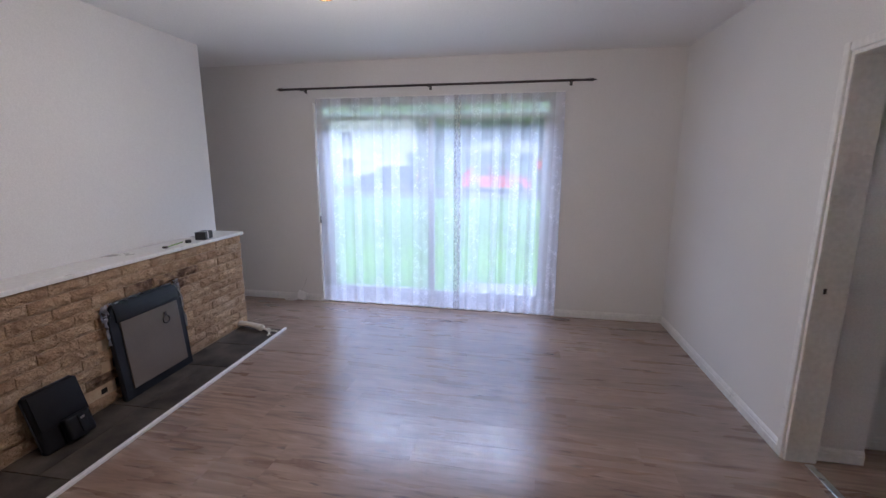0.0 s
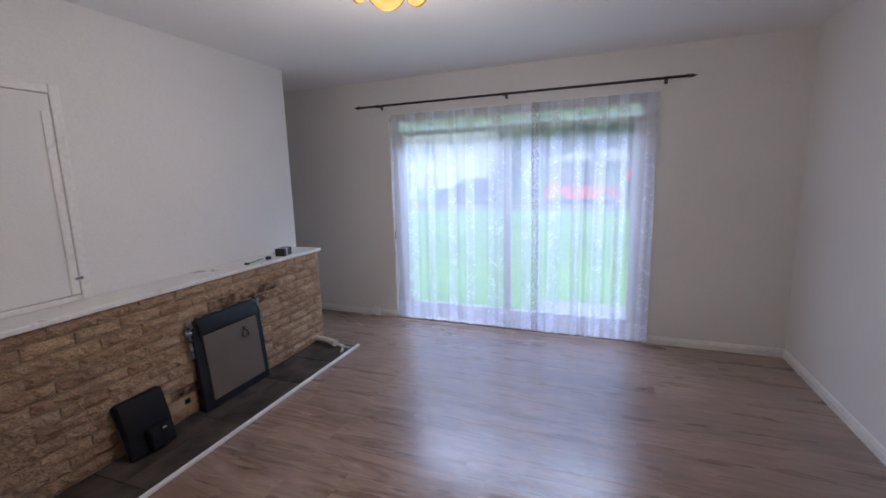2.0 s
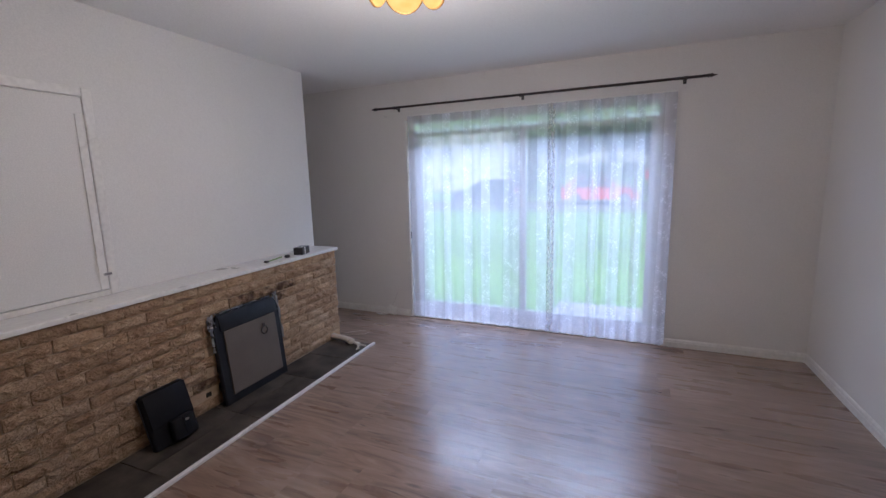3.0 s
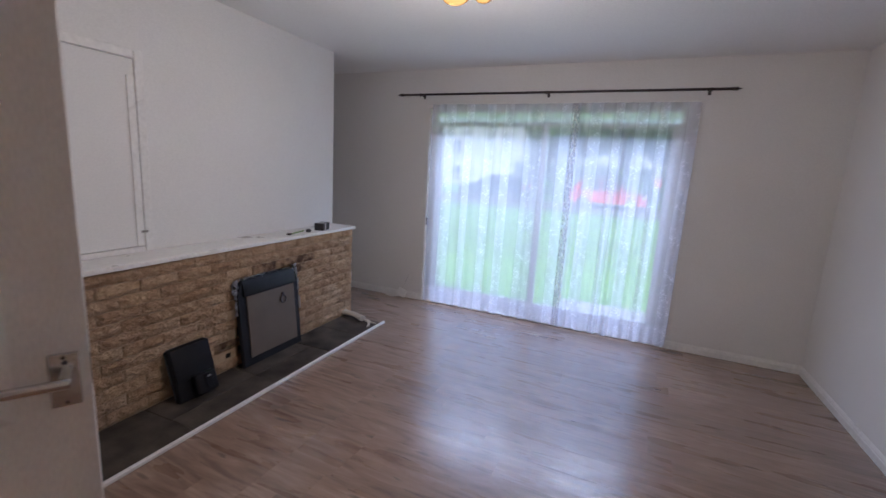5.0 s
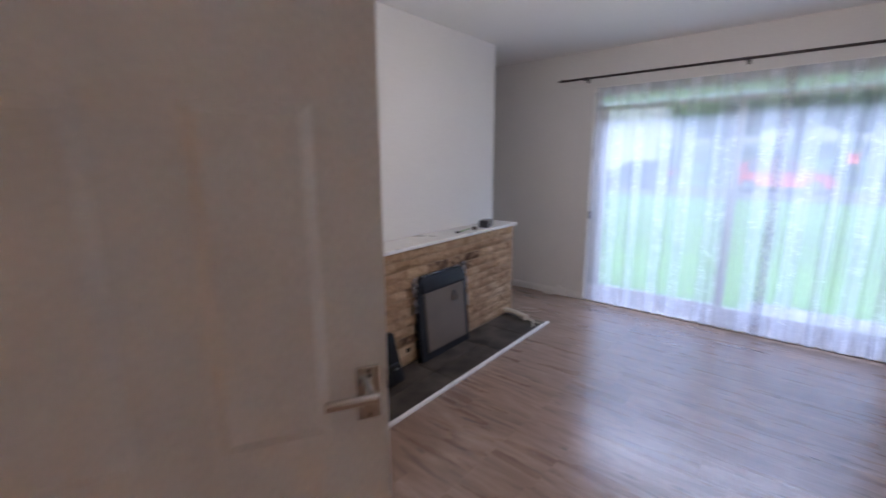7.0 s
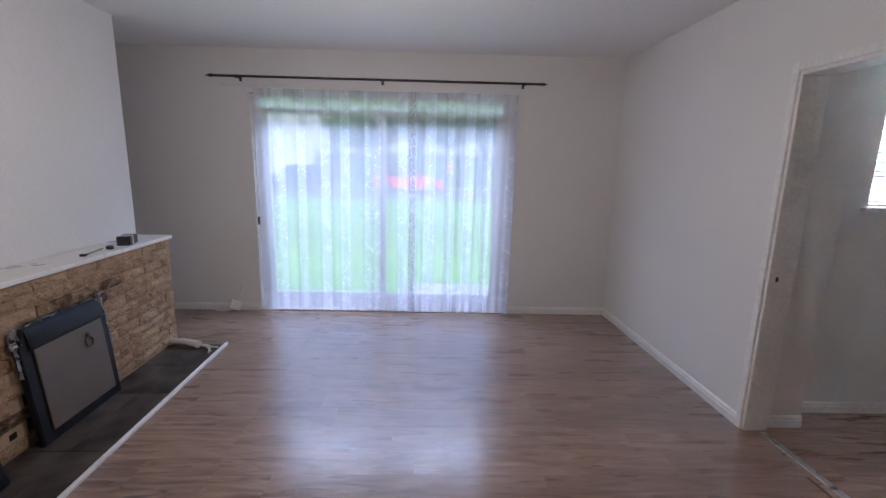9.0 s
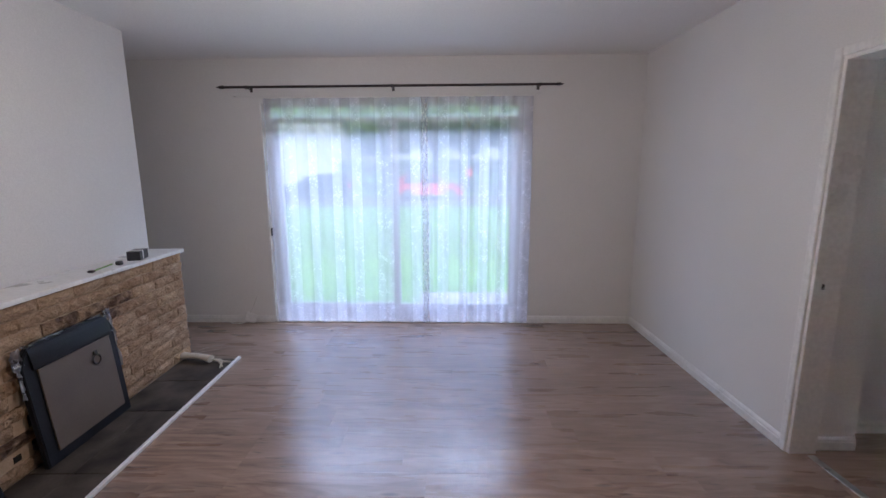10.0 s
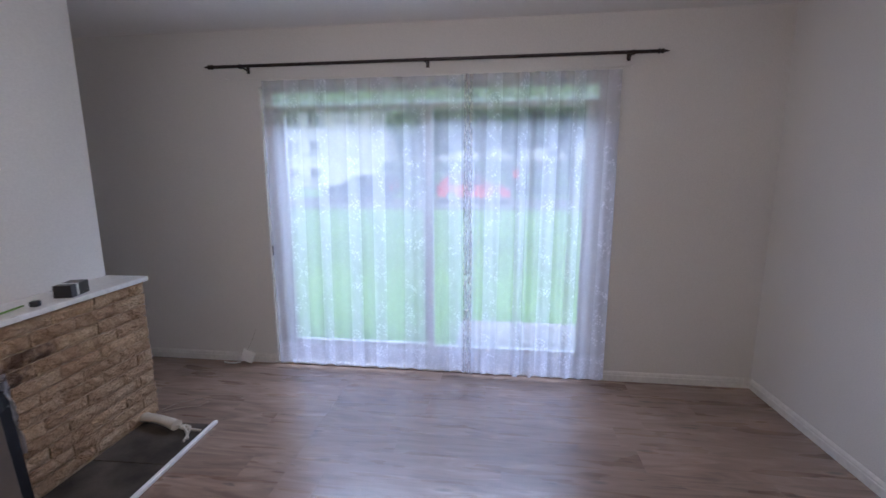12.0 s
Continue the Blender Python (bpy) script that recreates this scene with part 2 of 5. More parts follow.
def frosted_glass():
    """Obscured glass: part of the daylight scatters in it, part passes."""
    m, nodes, links, b = material("frosted_glass")
    nodes.remove(b)
    clear = node(nodes, "BsdfTransparent", Color=(0.95, 0.97, 0.96, 1))
    milk = node(nodes, "BsdfTranslucent", Color=(0.93, 0.95, 0.94, 1))
    mix = nodes.new("ShaderNodeMixShader")
    mix.inputs[0].default_value = 0.5
    links.new(clear.outputs[0], mix.inputs[1]), links.new(milk.outputs[0], mix.inputs[2])
    links.new(mix.outputs[0], nodes["Material Output"].inputs["Surface"])
    return m


def opal_panel():
    m, nodes, links, b = material("opal_panel")
    nodes.remove(b)
    a = node(nodes, "BsdfDiffuse", Color=(0.8, 0.84, 0.81, 1))
    c = node(nodes, "BsdfTranslucent", Color=(0.95, 0.96, 0.95, 1))
    mix = nodes.new("ShaderNodeMixShader")
    mix.inputs[0].default_value = 0.85
    links.new(a.outputs[0], mix.inputs[1]), links.new(c.outputs[0], mix.inputs[2])
    links.new(mix.outputs[0], nodes["Material Output"].inputs["Surface"])
    return m


def net_lace():
    """Sheer net: a fine open weave with denser sprays of flowers in upright rows and a dense border."""
    m, nodes, links, b = material("white_net_lace")
    nodes.remove(b)
    out = nodes["Material Output"]
    uv = node(nodes, "TexCoord").outputs["UV"]
    sep = node(nodes, "SeparateXYZ")
    links.new(uv, sep.inputs[0])

    def calc(kind, a, c=None):
        n = nodes.new("ShaderNodeMath")
        n.operation = kind
        for slot, v in ((0, a), (1, c)):
            if v is None:
                continue
            if hasattr(v, "links"):
                links.new(v, n.inputs[slot])
            else:
                n.inputs[slot].default_value = v
        return n.outputs[0]

    u, v = sep.outputs[0], sep.outputs[1]
    # upright stripes of close and open weave, 0.17 m apart, with sprays along the close ones
    drift = node(nodes, "TexNoise", Scale=1.7, Detail=1.0)
    flat = node(nodes, "Mapping", Scale=(1.0, 0.04, 1.0))
    links.new(uv, flat.inputs["Vector"])
    links.new(flat.outputs[0], drift.inputs["Vector"])
    phase = calc("ADD", calc("MULTIPLY", u, 4.2), calc("MULTIPLY", drift.outputs[0], 1.6))
    wave = calc("ABSOLUTE", calc("SUBTRACT", calc("FRACT", phase), 0.5))
    stripe = ramp(nodes, links, wave, ((0.205, 1.0), (0.235, 0.0)))
    petals = node(nodes, "TexVoronoi", Scale=62.0)
    links.new(uv, petals.inputs["Vector"])
    petal = ramp(nodes, links, petals.outputs["Distance"], ((0.25, 1.0), (0.6, 0.0)))
    blobs = node(nodes, "TexNoise", Scale=11.0, Detail=3.0, Distortion=1.2)
    links.new(uv, blobs.inputs["Vector"])
    spray = ramp(nodes, links, blobs.outputs[0], ((0.50, 0.0), (0.60, 1.0)))
    along = ramp(nodes, links, wave, ((0.02, 1.0), (0.2, 0.9), (0.25, 0.1)))
    flowers = calc("MULTIPLY", calc("MULTIPLY", petal, spray), along)
    border = ramp(nodes, links, v, ((0.02, 1.0), (0.15, 0.8), (0.19, 0.0)))
    scallop = calc("MULTIPLY", border, ramp(nodes, links, petals.outputs["Distance"], ((0.2, 1.0), (0.6, 0.6))))
    weave_tex = node(nodes, "TexNoise", Scale=220.0, Detail=2.0)
    links.new(uv, weave_tex.inputs["Vector"])
    weave = ramp(nodes, links, weave_tex.outputs[0], ((0.3, NET_THIN), (0.7, NET_THIN + 0.08)))
    patch_map = node(nodes, "Mapping", Scale=(9.0, 5.0, 1.0))
    links.new(uv, patch_map.inputs["Vector"])
    patch = node(nodes, "TexNoise", Scale=1.0, Detail=2.0)
    links.new(patch_map.outputs[0], patch.inputs["Vector"])
    broken = ramp(nodes, links, patch.outputs[0], ((0.36, 0.72), (0.56, 1.0)))
    blot = ramp(nodes, links, petals.outputs["Color"], ((0.6, 0.0), (0.9, 0.03)))
    weave = calc("ADD", weave, calc("ADD", calc("MULTIPLY", calc("MULTIPLY", stripe, broken), 0.20), blot))
    dense = calc("MINIMUM", calc("ADD", weave, calc("ADD", calc("MULTIPLY", flowers, 0.20), calc("MULTIPLY", scallop, 0.25))), 0.93)
    cloth_front = node(nodes, "BsdfDiffuse", Color=(0.82, 0.82, 0.87, 1))
    cloth_back = node(nodes, "BsdfTranslucent", Color=(0.80, 0.80, 0.87, 1))
    thread = nodes.new("ShaderNodeMixRGB")
    links.new(flowers, thread.inputs[0])
    thread.inputs[1].default_value, thread.inputs[2].default_value = (0.74, 0.74, 0.83, 1), (0.86, 0.86, 0.93, 1)
    links.new(thread.outputs[0], cloth_back.inputs["Color"])
    cloth = nodes.new("ShaderNodeMixShader")
    cloth.inputs[0].default_value = 0.74
    links.new(cloth_front.outputs[0], cloth.inputs[1]), links.new(cloth_back.outputs[0], cloth.inputs[2])
    gap = node(nodes, "BsdfTransparent")
    mix = nodes.new("ShaderNodeMixShader")
    links.new(dense, mix.inputs[0])
    links.new(gap.outputs[0], mix.inputs[1]), links.new(cloth.outputs[0], mix.inputs[2])
    links.new(mix.outputs[0], out.inputs["Surface"])
    return m


def net_edge():
    """The gathered edge of the net: several layers thick, with lacy holes."""
    m, nodes, links, b = material("gathered_net_edge")
    nodes.remove(b)
    at = coords(nodes, links, (1, 1, 0.5))
    holes = node(nodes, "TexNoise", Scale=55.0, Detail=3.0)
    links.new(at, holes.inputs["Vector"])
    front = node(nodes, "BsdfDiffuse", Color=(0.66, 0.62, 0.60, 1))
    back_lit = node(nodes, "BsdfTranslucent", Color=(0.60, 0.58, 0.60, 1))
    cloth = nodes.new("ShaderNodeMixShader")
    cloth.inputs[0].default_value = 0.4
    links.new(front.outputs[0], cloth.inputs[1]), links.new(back_lit.outputs[0], cloth.inputs[2])
    mix = nodes.new("ShaderNodeMixShader")
    links.new(ramp(nodes, links, holes.outputs[0], ((0.40, 0.15), (0.60, 0.80))), mix.inputs[0])
    links.new(node(nodes, "BsdfTransparent").outputs[0], mix.inputs[1]), links.new(cloth.outputs[0], mix.inputs[2])
    links.new(mix.outputs[0], nodes["Material Output"].inputs["Surface"])
    return m


def glowing_shade():
    m, nodes, links, b = material("lit_amber_glass")
    b.inputs["Base Color"].default_value = (0.03, 0.015, 0.005, 1)
    b.inputs["Roughness"].default_value = 0.3
    at = coords(nodes, links)
    n = node(nodes, "TexNoise", Scale=18.0, Detail=3.0)
    links.new(at, n.inputs["Vector"])
    links.new(ramp(nodes, links, n.outputs[0], ((0.3, (1.0, 0.48, 0.10)), (0.7, (1.0, 0.62, 0.18)))), b.inputs["Emission Color"])
    b.inputs["Emission Strength"].default_value = 0.17
    return m


def grass_ground():
    m, nodes, links, b = material("lawn")
    at = coords(nodes, links, (1, 1, 1))
    big = node(nodes, "TexNoise", Scale=0.5, Detail=6.0)
    small = node(nodes, "TexNoise", Scale=35.0, Detail=4.0)
    links.new(at, big.inputs["Vector"]), links.new(at, small.inputs["Vector"])
    colour = ramp(nodes, links, big.outputs[0], ((0.3, (0.075, 0.17, 0.03)), (0.7, (0.13, 0.26, 0.05))))
    blades = ramp(nodes, links, small.outputs[0], ((0.3, 0.6), (0.7, 1.1)))
    links.new(mixed(nodes, links, 1.0, colour, blades, "MULTIPLY"), b.inputs["Base Color"])
    b.inputs["Roughness"].default_value = 0.9
    return m


def leaf_green(name, low, high):
    m, nodes, links, b = material(name)
    rand = node(nodes, "NewGeometry").outputs["Random Per Island"]
    links.new(ramp(nodes, links, rand, ((0.0, low), (1.0, high))), b.inputs["Base Color"])
    b.inputs["Roughness"].default_value = 0.6
    return m


NET_THIN = 0.42
PLANK, BRICK, NET = wood_floor(), brick_face(), net_lace()
SMOKED_BRICK = brick_face("smoke_stained_brick", 0.85)
SELVEDGE = net_edge()
PANE, FROSTED = clear_glass("window_glass", (0.93, 0.96, 0.95)), frosted_glass()
SHADE, LAWN, OPAL = glowing_shade(), grass_ground(), opal_panel()
LEAF_DARK = leaf_green("dark_leaves", (0.018, 0.045, 0.014), (0.06, 0.11, 0.035))
LEAF_LIGHT = leaf_green("light_leaves", (0.05, 0.10, 0.02), (0.12, 0.2, 0.05))


# ---- mesh helpers ----
def box(bm, x0, x1, y0, y1, z0, z1, bevel=0.0, segments=1):
    made = bmesh.ops.create_cube(bm, size=1.0, matrix=Matrix.LocRotScale(((x0 + x1) / 2, (y0 + y1) / 2, (z0 + z1) / 2), None, (abs(x1 - x0), abs(y1 - y0), abs(z1 - z0))))
    if bevel:
        edges = list({e for v in made["verts"] for e in v.link_edges})
        bmesh.ops.bevel(bm, geom=edges, offset=bevel, segments=segments, affect="EDGES", profile=0.5)
    return bm


def boxed(*args, **more):
    return box(bmesh.new(), *args, **more)


def tube(bm, a, b, r0, r1=None, sides=14, caps=True):
    a, b = Vector(a), Vector(b)
    m = Matrix.Translation((a + b) / 2) @ (b - a).to_track_quat("Z", "Y").to_matrix().to_4x4()
    bmesh.ops.create_cone(bm, cap_ends=caps, segments=sides, radius1=r0, radius2=r0 if r1 is None else r1, depth=(b - a).length, matrix=m)
    return bm


def lathe(bm, profile, sides=24, m=None):
    """A solid turned about z from (radius, height) pairs."""
    rings = []
    for r, z in profile:
        rings.append([bm.verts.new((m or Matrix()) @ Vector((r * math.cos(2 * math.pi * k / sides), r * math.sin(2 * math.pi * k / sides), z))) for k in range(sides)])
    for p, q in zip(rings, rings[1:]):
        for k in range(sides):
            bm.faces.new((p[k], p[(k + 1) % sides], q[(k + 1) % sides], q[k]))
    bm.faces.new(rings[0][::-1]), bm.faces.new(rings[-1])
    return bm


def sweep(bm, points, r, sides=8):
    """A round cord along points."""
    pts = [Vector(p) for p in points]
    rings = []
    for i, p in enumerate(pts):
        way = (pts[min(i + 1, len(pts) - 1)] - pts[max(i - 1, 0)]).normalized()
        side = way.cross(Vector((0.13, 0.21, 0.97))).normalized()
        up = side.cross(way)
        rings.append([bm.verts.new(p + r * (math.cos(2 * math.pi * k / sides) * side + math.sin(2 * math.pi * k / sides) * up)) for k in range(sides)])
    for p, q in zip(rings, rings[1:]):
        for k in range(sides):
            bm.faces.new((p[k], p[(k + 1) % sides], q[(k + 1) % sides], q[k]))
    bm.faces.new(rings[0][::-1]), bm.faces.new(rings[-1])
    return bm


def mesh_of(name, bm, mat, smooth=False):
    me = bpy.data.meshes.new(name)
    bmesh.ops.recalc_face_normals(bm, faces=bm.faces[:])
    bm.to_mesh(me)
    bm.free()
    me.materials.append(mat)
    if smooth:
        me.polygons.foreach_set("use_smooth", [True] * len(me.polygons))
        me.set_sharp_from_angle(angle=radians(40))
    return me


def thing(name, label, category, m=None, group="", kind=""):
    """The Empty that carries a thing's parts."""
    ob = new(name)
    ob.empty_display_size = 0.1
    ob.matrix_world = m or Matrix()
    return tagged(ob, label, category, group, kind)


def part(name, bm, mat, parent, label="", smooth=False, m=None):
    ob = new(name, mesh_of(name, bm, mat, smooth))
    ob.parent = parent
    if m is not None:
        ob.matrix_local = m
    if label:
        ob["label"] = label
    return ob


def solid(name, bm, mat, label, category, m=None, kind="", group="", smooth=False):
    ob = new(name, mesh_of(name, bm, mat, smooth))
    ob.matrix_world = m or Matrix()
    return tagged(ob, label, category, group, kind)


def skirting(bm, x0, x1, depth=0.014, height=0.07):
    """A run of skirting along x, its back at y = 0, its face at y = -depth."""
    outline = ((0, 0), (-depth, 0), (-depth, height * 0.62), (-depth * 0.75, height * 0.68), (-depth * 0.75, height * 0.80), (-depth * 0.4, height * 0.94), (-depth * 0.15, height), (0, height))
    ends = [[bm.verts.new((x, y, z)) for y, z in outline] for x in (x0, x1)]
    n = len(outline)
    for k in range(n):
        bm.faces.new((ends[0][k], ends[0][(k + 1) % n], ends[1][(k + 1) % n], ends[1][k]))
    bm.faces.new(ends[0][::-1]), bm.faces.new(ends[1])
    return bm


# ---- plan ----
ROOM_H = 2.44
NORTH = 4.18                                   # inner face of the window wall
FIRE = pose(-2.44, 3.40, 0, 0, 0, 2.0)         # brick face along its y, end of the bricks at 0
EAST = pose(1.362, NORTH, 0, 0, 0, 1.5)        # inner face of the east wall along its y
WX0, WX1, WZ1 = -2.07, 0.33, 2.06              # garden door opening
DOOR_HINGE = (-1.28, -0.204)

# ---- setting ----
bm = bmesh.new()
box(bm, -3.70, WX0, NORTH, 4.46, -0.3, 2.9)
box(bm, WX1, 1.75, NORTH, 4.46, -0.3, 2.9)
box(bm, WX0, WX1, NORTH, 4.46, WZ1, 2.9)
box(bm, WX0, WX1, NORTH, 4.46, -0.3, 0.0)
solid("wall_north", bm, WALL, "off-white painted plaster wall round the garden door", "wall", kind="structure")

bm = bmesh.new()
box(bm, 0, 0.13, -1.935, 0.0, -0.3, 2.9)
box(bm, 0, 0.13, -2.75, -1.935, 1.95, 2.9)
box(bm, 0, 0.13, -6.1, -2.75, -0.3, 2.9)
solid("wall_east", bm, WALL, "off-white painted plaster wall with an open doorway", "wall", EAST, kind="structure")

solid("wall_south", boxed(-1.40, 1.7, -1.85, -1.75, -0.3, 2.9), WALL, "plain off-white painted wall closing the room", "wall", kind="structure")

bm = bmesh.new()
box(bm, -1.40, -1.285, -0.97, -0.165, 1.99, 2.9)
box(bm, -1.40, -1.285, -1.75, -0.97, -0.3, 2.9)
box(bm, -1.40, -1.285, -0.165, 0.045, -0.3, 2.9)
solid("wall_door_side", bm, WALL, "off-white wall with the doorway to the hall", "wall", kind="structure")
solid("wall_south_west", boxed(-3.0, -1.40, -0.065, 0.045, -0.3, 2.9), WALL, "off-white wall between living room and hall", "wall", kind="structure")
solid("wall_west_alcove", boxed(-3.70, -3.60, 0.8, 4.46, -0.3, 2.9), WALL, "off-white alcove wall beside the chimney breast", "wall", kind="structure")
solid("chimney_breast", boxed(-0.56, -0.24, -3.33, 0.01, -0.3, 2.9), WALL, "white painted chimney breast above the brick surround", "wall", FIRE, kind="structure")

bm = bmesh.new()
box(bm, -3.70, 1.75, -1.85, 4.46, ROOM_H, ROOM_H + 0.1)
solid("ceiling", bm, CEILING, "plain white painted ceiling", "ceiling", kind="structure")

# hall
bm = bmesh.new()
box(bm, -4.05, -3.95, -3.0, -0.505, -0.3, 2.4)
box(bm, -4.05, -3.95, 0.26, 0.8, -0.3, 2.4)
box(bm, -4.05, -3.95, -0.505, 0.26, 1.885, 1.968)
box(bm, -4.05, -3.95, -0.505, 0.26, 2.085, 2.4)
solid("wall_hall_west", bm, HALL, "cream painted hall wall with the bathroom doorway", "wall", kind="structure")
solid("wall_hall_south", boxed(-2.98, -1.40, -1.05, -0.95, -0.3, 2.4), HALL, "cream painted passage wall", "wall", kind="structure")
solid("wall_hall_east", boxed(-2.98, -2.88, -3.0, -1.05, -0.3, 2.4), HALL, "cream painted hall wall", "wall", kind="structure")
solid("wall_hall_end", boxed(-4.05, -2.88, -3.1, -3.0, -0.3, 2.4), HALL, "cream painted wall at the hall's end", "wall", kind="structure")
solid("wall_hall_north", boxed(-3.95, -3.0, 0.7, 0.8, -0.3, 2.4), HALL, "cream painted wall at the hall's other end", "wall", kind="structure")
solid("wall_hall_return", boxed(-3.1, -3.0, 0.045, 0.7, -0.3, 2.4), HALL, "cream painted hall return wall", "wall", kind="structure")
solid("ceiling_hall", boxed(-4.05, -1.40, -3.1, 0.8, 2.175, 2.25), CEILING, "white hall ceiling in warm lamplight", "ceiling", kind="structure")

# bathroom
bm = bmesh.new()
box(bm, -6.25, -6.14, -1.2, -0.595, -0.3, 2.5)
box(bm, -6.25, -6.14, -0.105, 1.0, -0.3, 2.5)
box(bm, -6.25, -6.14, -0.595, -0.105, -0.3, 0.955)
box(bm, -6.25, -6.14, -0.595, -0.105, 1.895, 2.5)
wall_bath = solid("wall_bath_west", bm, GROUT, "beige stone-tiled bathroom wall with a window", "wall", kind="structure")
solid("wall_bath_north", boxed(-6.14, -4.05, 0.9, 1.0, -0.3, 2.5), WALL, "plain bathroom wall", "wall", kind="structure")
solid("wall_bath_south", boxed(-6.14, -4.05, -1.2, -1.1, -0.3, 2.5), WALL, "plain bathroom wall", "wall", kind="structure")
solid("ceiling_bath", boxed(-6.25, -4.05, -1.2, 1.0, 2.4, 2.5), CEILING, "white bathroom ceiling", "ceiling", kind="structure")

# side room through the east doorway
bm = bmesh.new()
box(bm, 1.772, 2.07, 2.42, 2.62, -0.3, 2.9)
box(bm, 3.2, 4.4, 2.42, 2.62, -0.3, 2.9)
box(bm, 2.07, 3.2, 2.42, 2.62, -0.3, 1.27)
box(bm, 2.07, 3.2, 2.42, 2.62, 2.1, 2.9)
solid("wall_side_north", bm, WALL, "pale grey painted wall of the side room with a window", "wall", kind="structure")
solid("wall_side_stub", boxed(1.547, 1.772, 2.265, 2.62, -0.3, 2.9), WALL, "short return of pale wall beside the doorway", "wall", kind="structure")
solid("wall_side_east", boxed(4.4, 4.5, -1.85, 2.62, -0.3, 2.9), WALL, "plain wall of the side room", "wall", kind="structure")
solid("wall_side_south", boxed(1.75, 4.4, -1.85, -1.75, -0.3, 2.9), WALL, "plain wall of the side room", "wall", kind="structure")
solid("ceiling_side", boxed(1.75, 4.5, -1.85, 2.62, ROOM_H, ROOM_H + 0.1), CEILING, "white ceiling of the side room", "ceiling", kind="structure")


# skirting boards
def run_of_skirting(a, b, label="white painted skirting board"):
    """From a to b on the floor, the wall on the left of the way."""
    a, b = Vector(a), Vector(b)
    turn = math.degrees(math.atan2(b.y - a.y, b.x - a.x))
    return solid("baseboard", skirting(bmesh.new(), 0, (b - a).length), GLOSS, label, "skirting board", pose(a.x, a.y, 0, 0, 0, turn), kind="structure")


run_of_skirting((-3.60, NORTH), (WX0 - 0.005, NORTH))
run_of_skirting((WX1 + 0.005, NORTH), (1.362, NORTH))
p0, p1 = EAST @ Vector((0, -0.017, 0)), EAST @ Vector((0, -1.90, 0))
run_of_skirting(p0.xy, p1.xy)
run_of_skirting((1.551, 2.265), (1.772, 2.265))
run_of_skirting((1.772, 2.42), (4.4, 2.42))
run_of_skirting((-3.95, -3.0), (-3.95, -0.52), "cream painted hall skirting board")
run_of_skirting((-1.48, -0.95), (-2.98, -0.95), "cream painted passage skirting board")
run_of_skirting((-2.98, -0.934), (-2.98, -3.0), "cream painted hall skirting board")
run_of_skirting((-3.1, -0.065), (-1.48, -0.065), "cream painted passage skirting board")


# ---- doorway to the side room ----
def doorway_trim(name, m, width, height, thick, label, sides=(True, True), edge=0.03, stops=True, mat=None):
    """Lining and architraves of an opening from y = 0 to -width in a wall from x = 0 to thick."""
    t = thing(name, label, "door frame", m, kind="structure")
    mat = mat or GLOSS
    for k, y in enumerate((0.0, -width)):
        s = -1 if k == 0 else 1
        part("lining", boxed(-0.006, thick + 0.006, y, y + s * 0.028, 0, height - 0.028, bevel=0.002), mat, t)
        if stops:
            part("stop", boxed(0.05, 0.085, y + s * 0.028, y + s * 0.042, 0, height - 0.028, bevel=0.002), mat, t)
        for face, x0, x1 in ((0, -0.018, -0.0005), (1, thick + 0.0005, thick + 0.018)):
            if sides[face]:
                b2 = boxed(x0, x1, y - s * edge, y + s * 0.010, 0, height + edge, bevel=0.006, segments=2)
                part("architrave", b2, mat, t)
    part("head", boxed(-0.006, thick + 0.006, -width, 0, height - 0.028, height, bevel=0.002), mat, t)
    for face, x0, x1 in ((0, -0.018, -0.0005), (1, thick + 0.0005, thick + 0.018)):
        if sides[face]:
            part("head_architrave", boxed(x0, x1, -width + 0.012, -0.012, height - 0.010, height + edge, bevel=0.006, segments=2), mat, t)
    return t


frame_east = doorway_trim("door_1", EAST @ pose(0, -1.935, 0), 0.815, 1.95, 0.13, "white gloss door lining with moulded architrave, no door hung", (True, False), stops=False)
keep = part("strike_plate", boxed(0.032, 0.046, -0.0302, -0.028, 0.878, 0.905, bevel=0.0006), IRON, frame_east, "small tarnished latch keep")
solid("threshold_strip", boxed(0.075, 0.112, -2.72, -1.98, 0.0005, 0.006, bevel=0.002), METAL_STRIP, "slim metal threshold strip on the laminate", "threshold", EAST)

doorway_trim("door_2", pose(-1.40, -0.165, 0), 0.805, 1.99, 0.115, "white painted door lining to the hall", (True, True))
doorway_trim("door_3", pose(-4.05, 0.26, 0), 0.765, 1.885, 0.10, "cream painted bathroom door lining", (False, True), edge=0.012, mat=HALL)


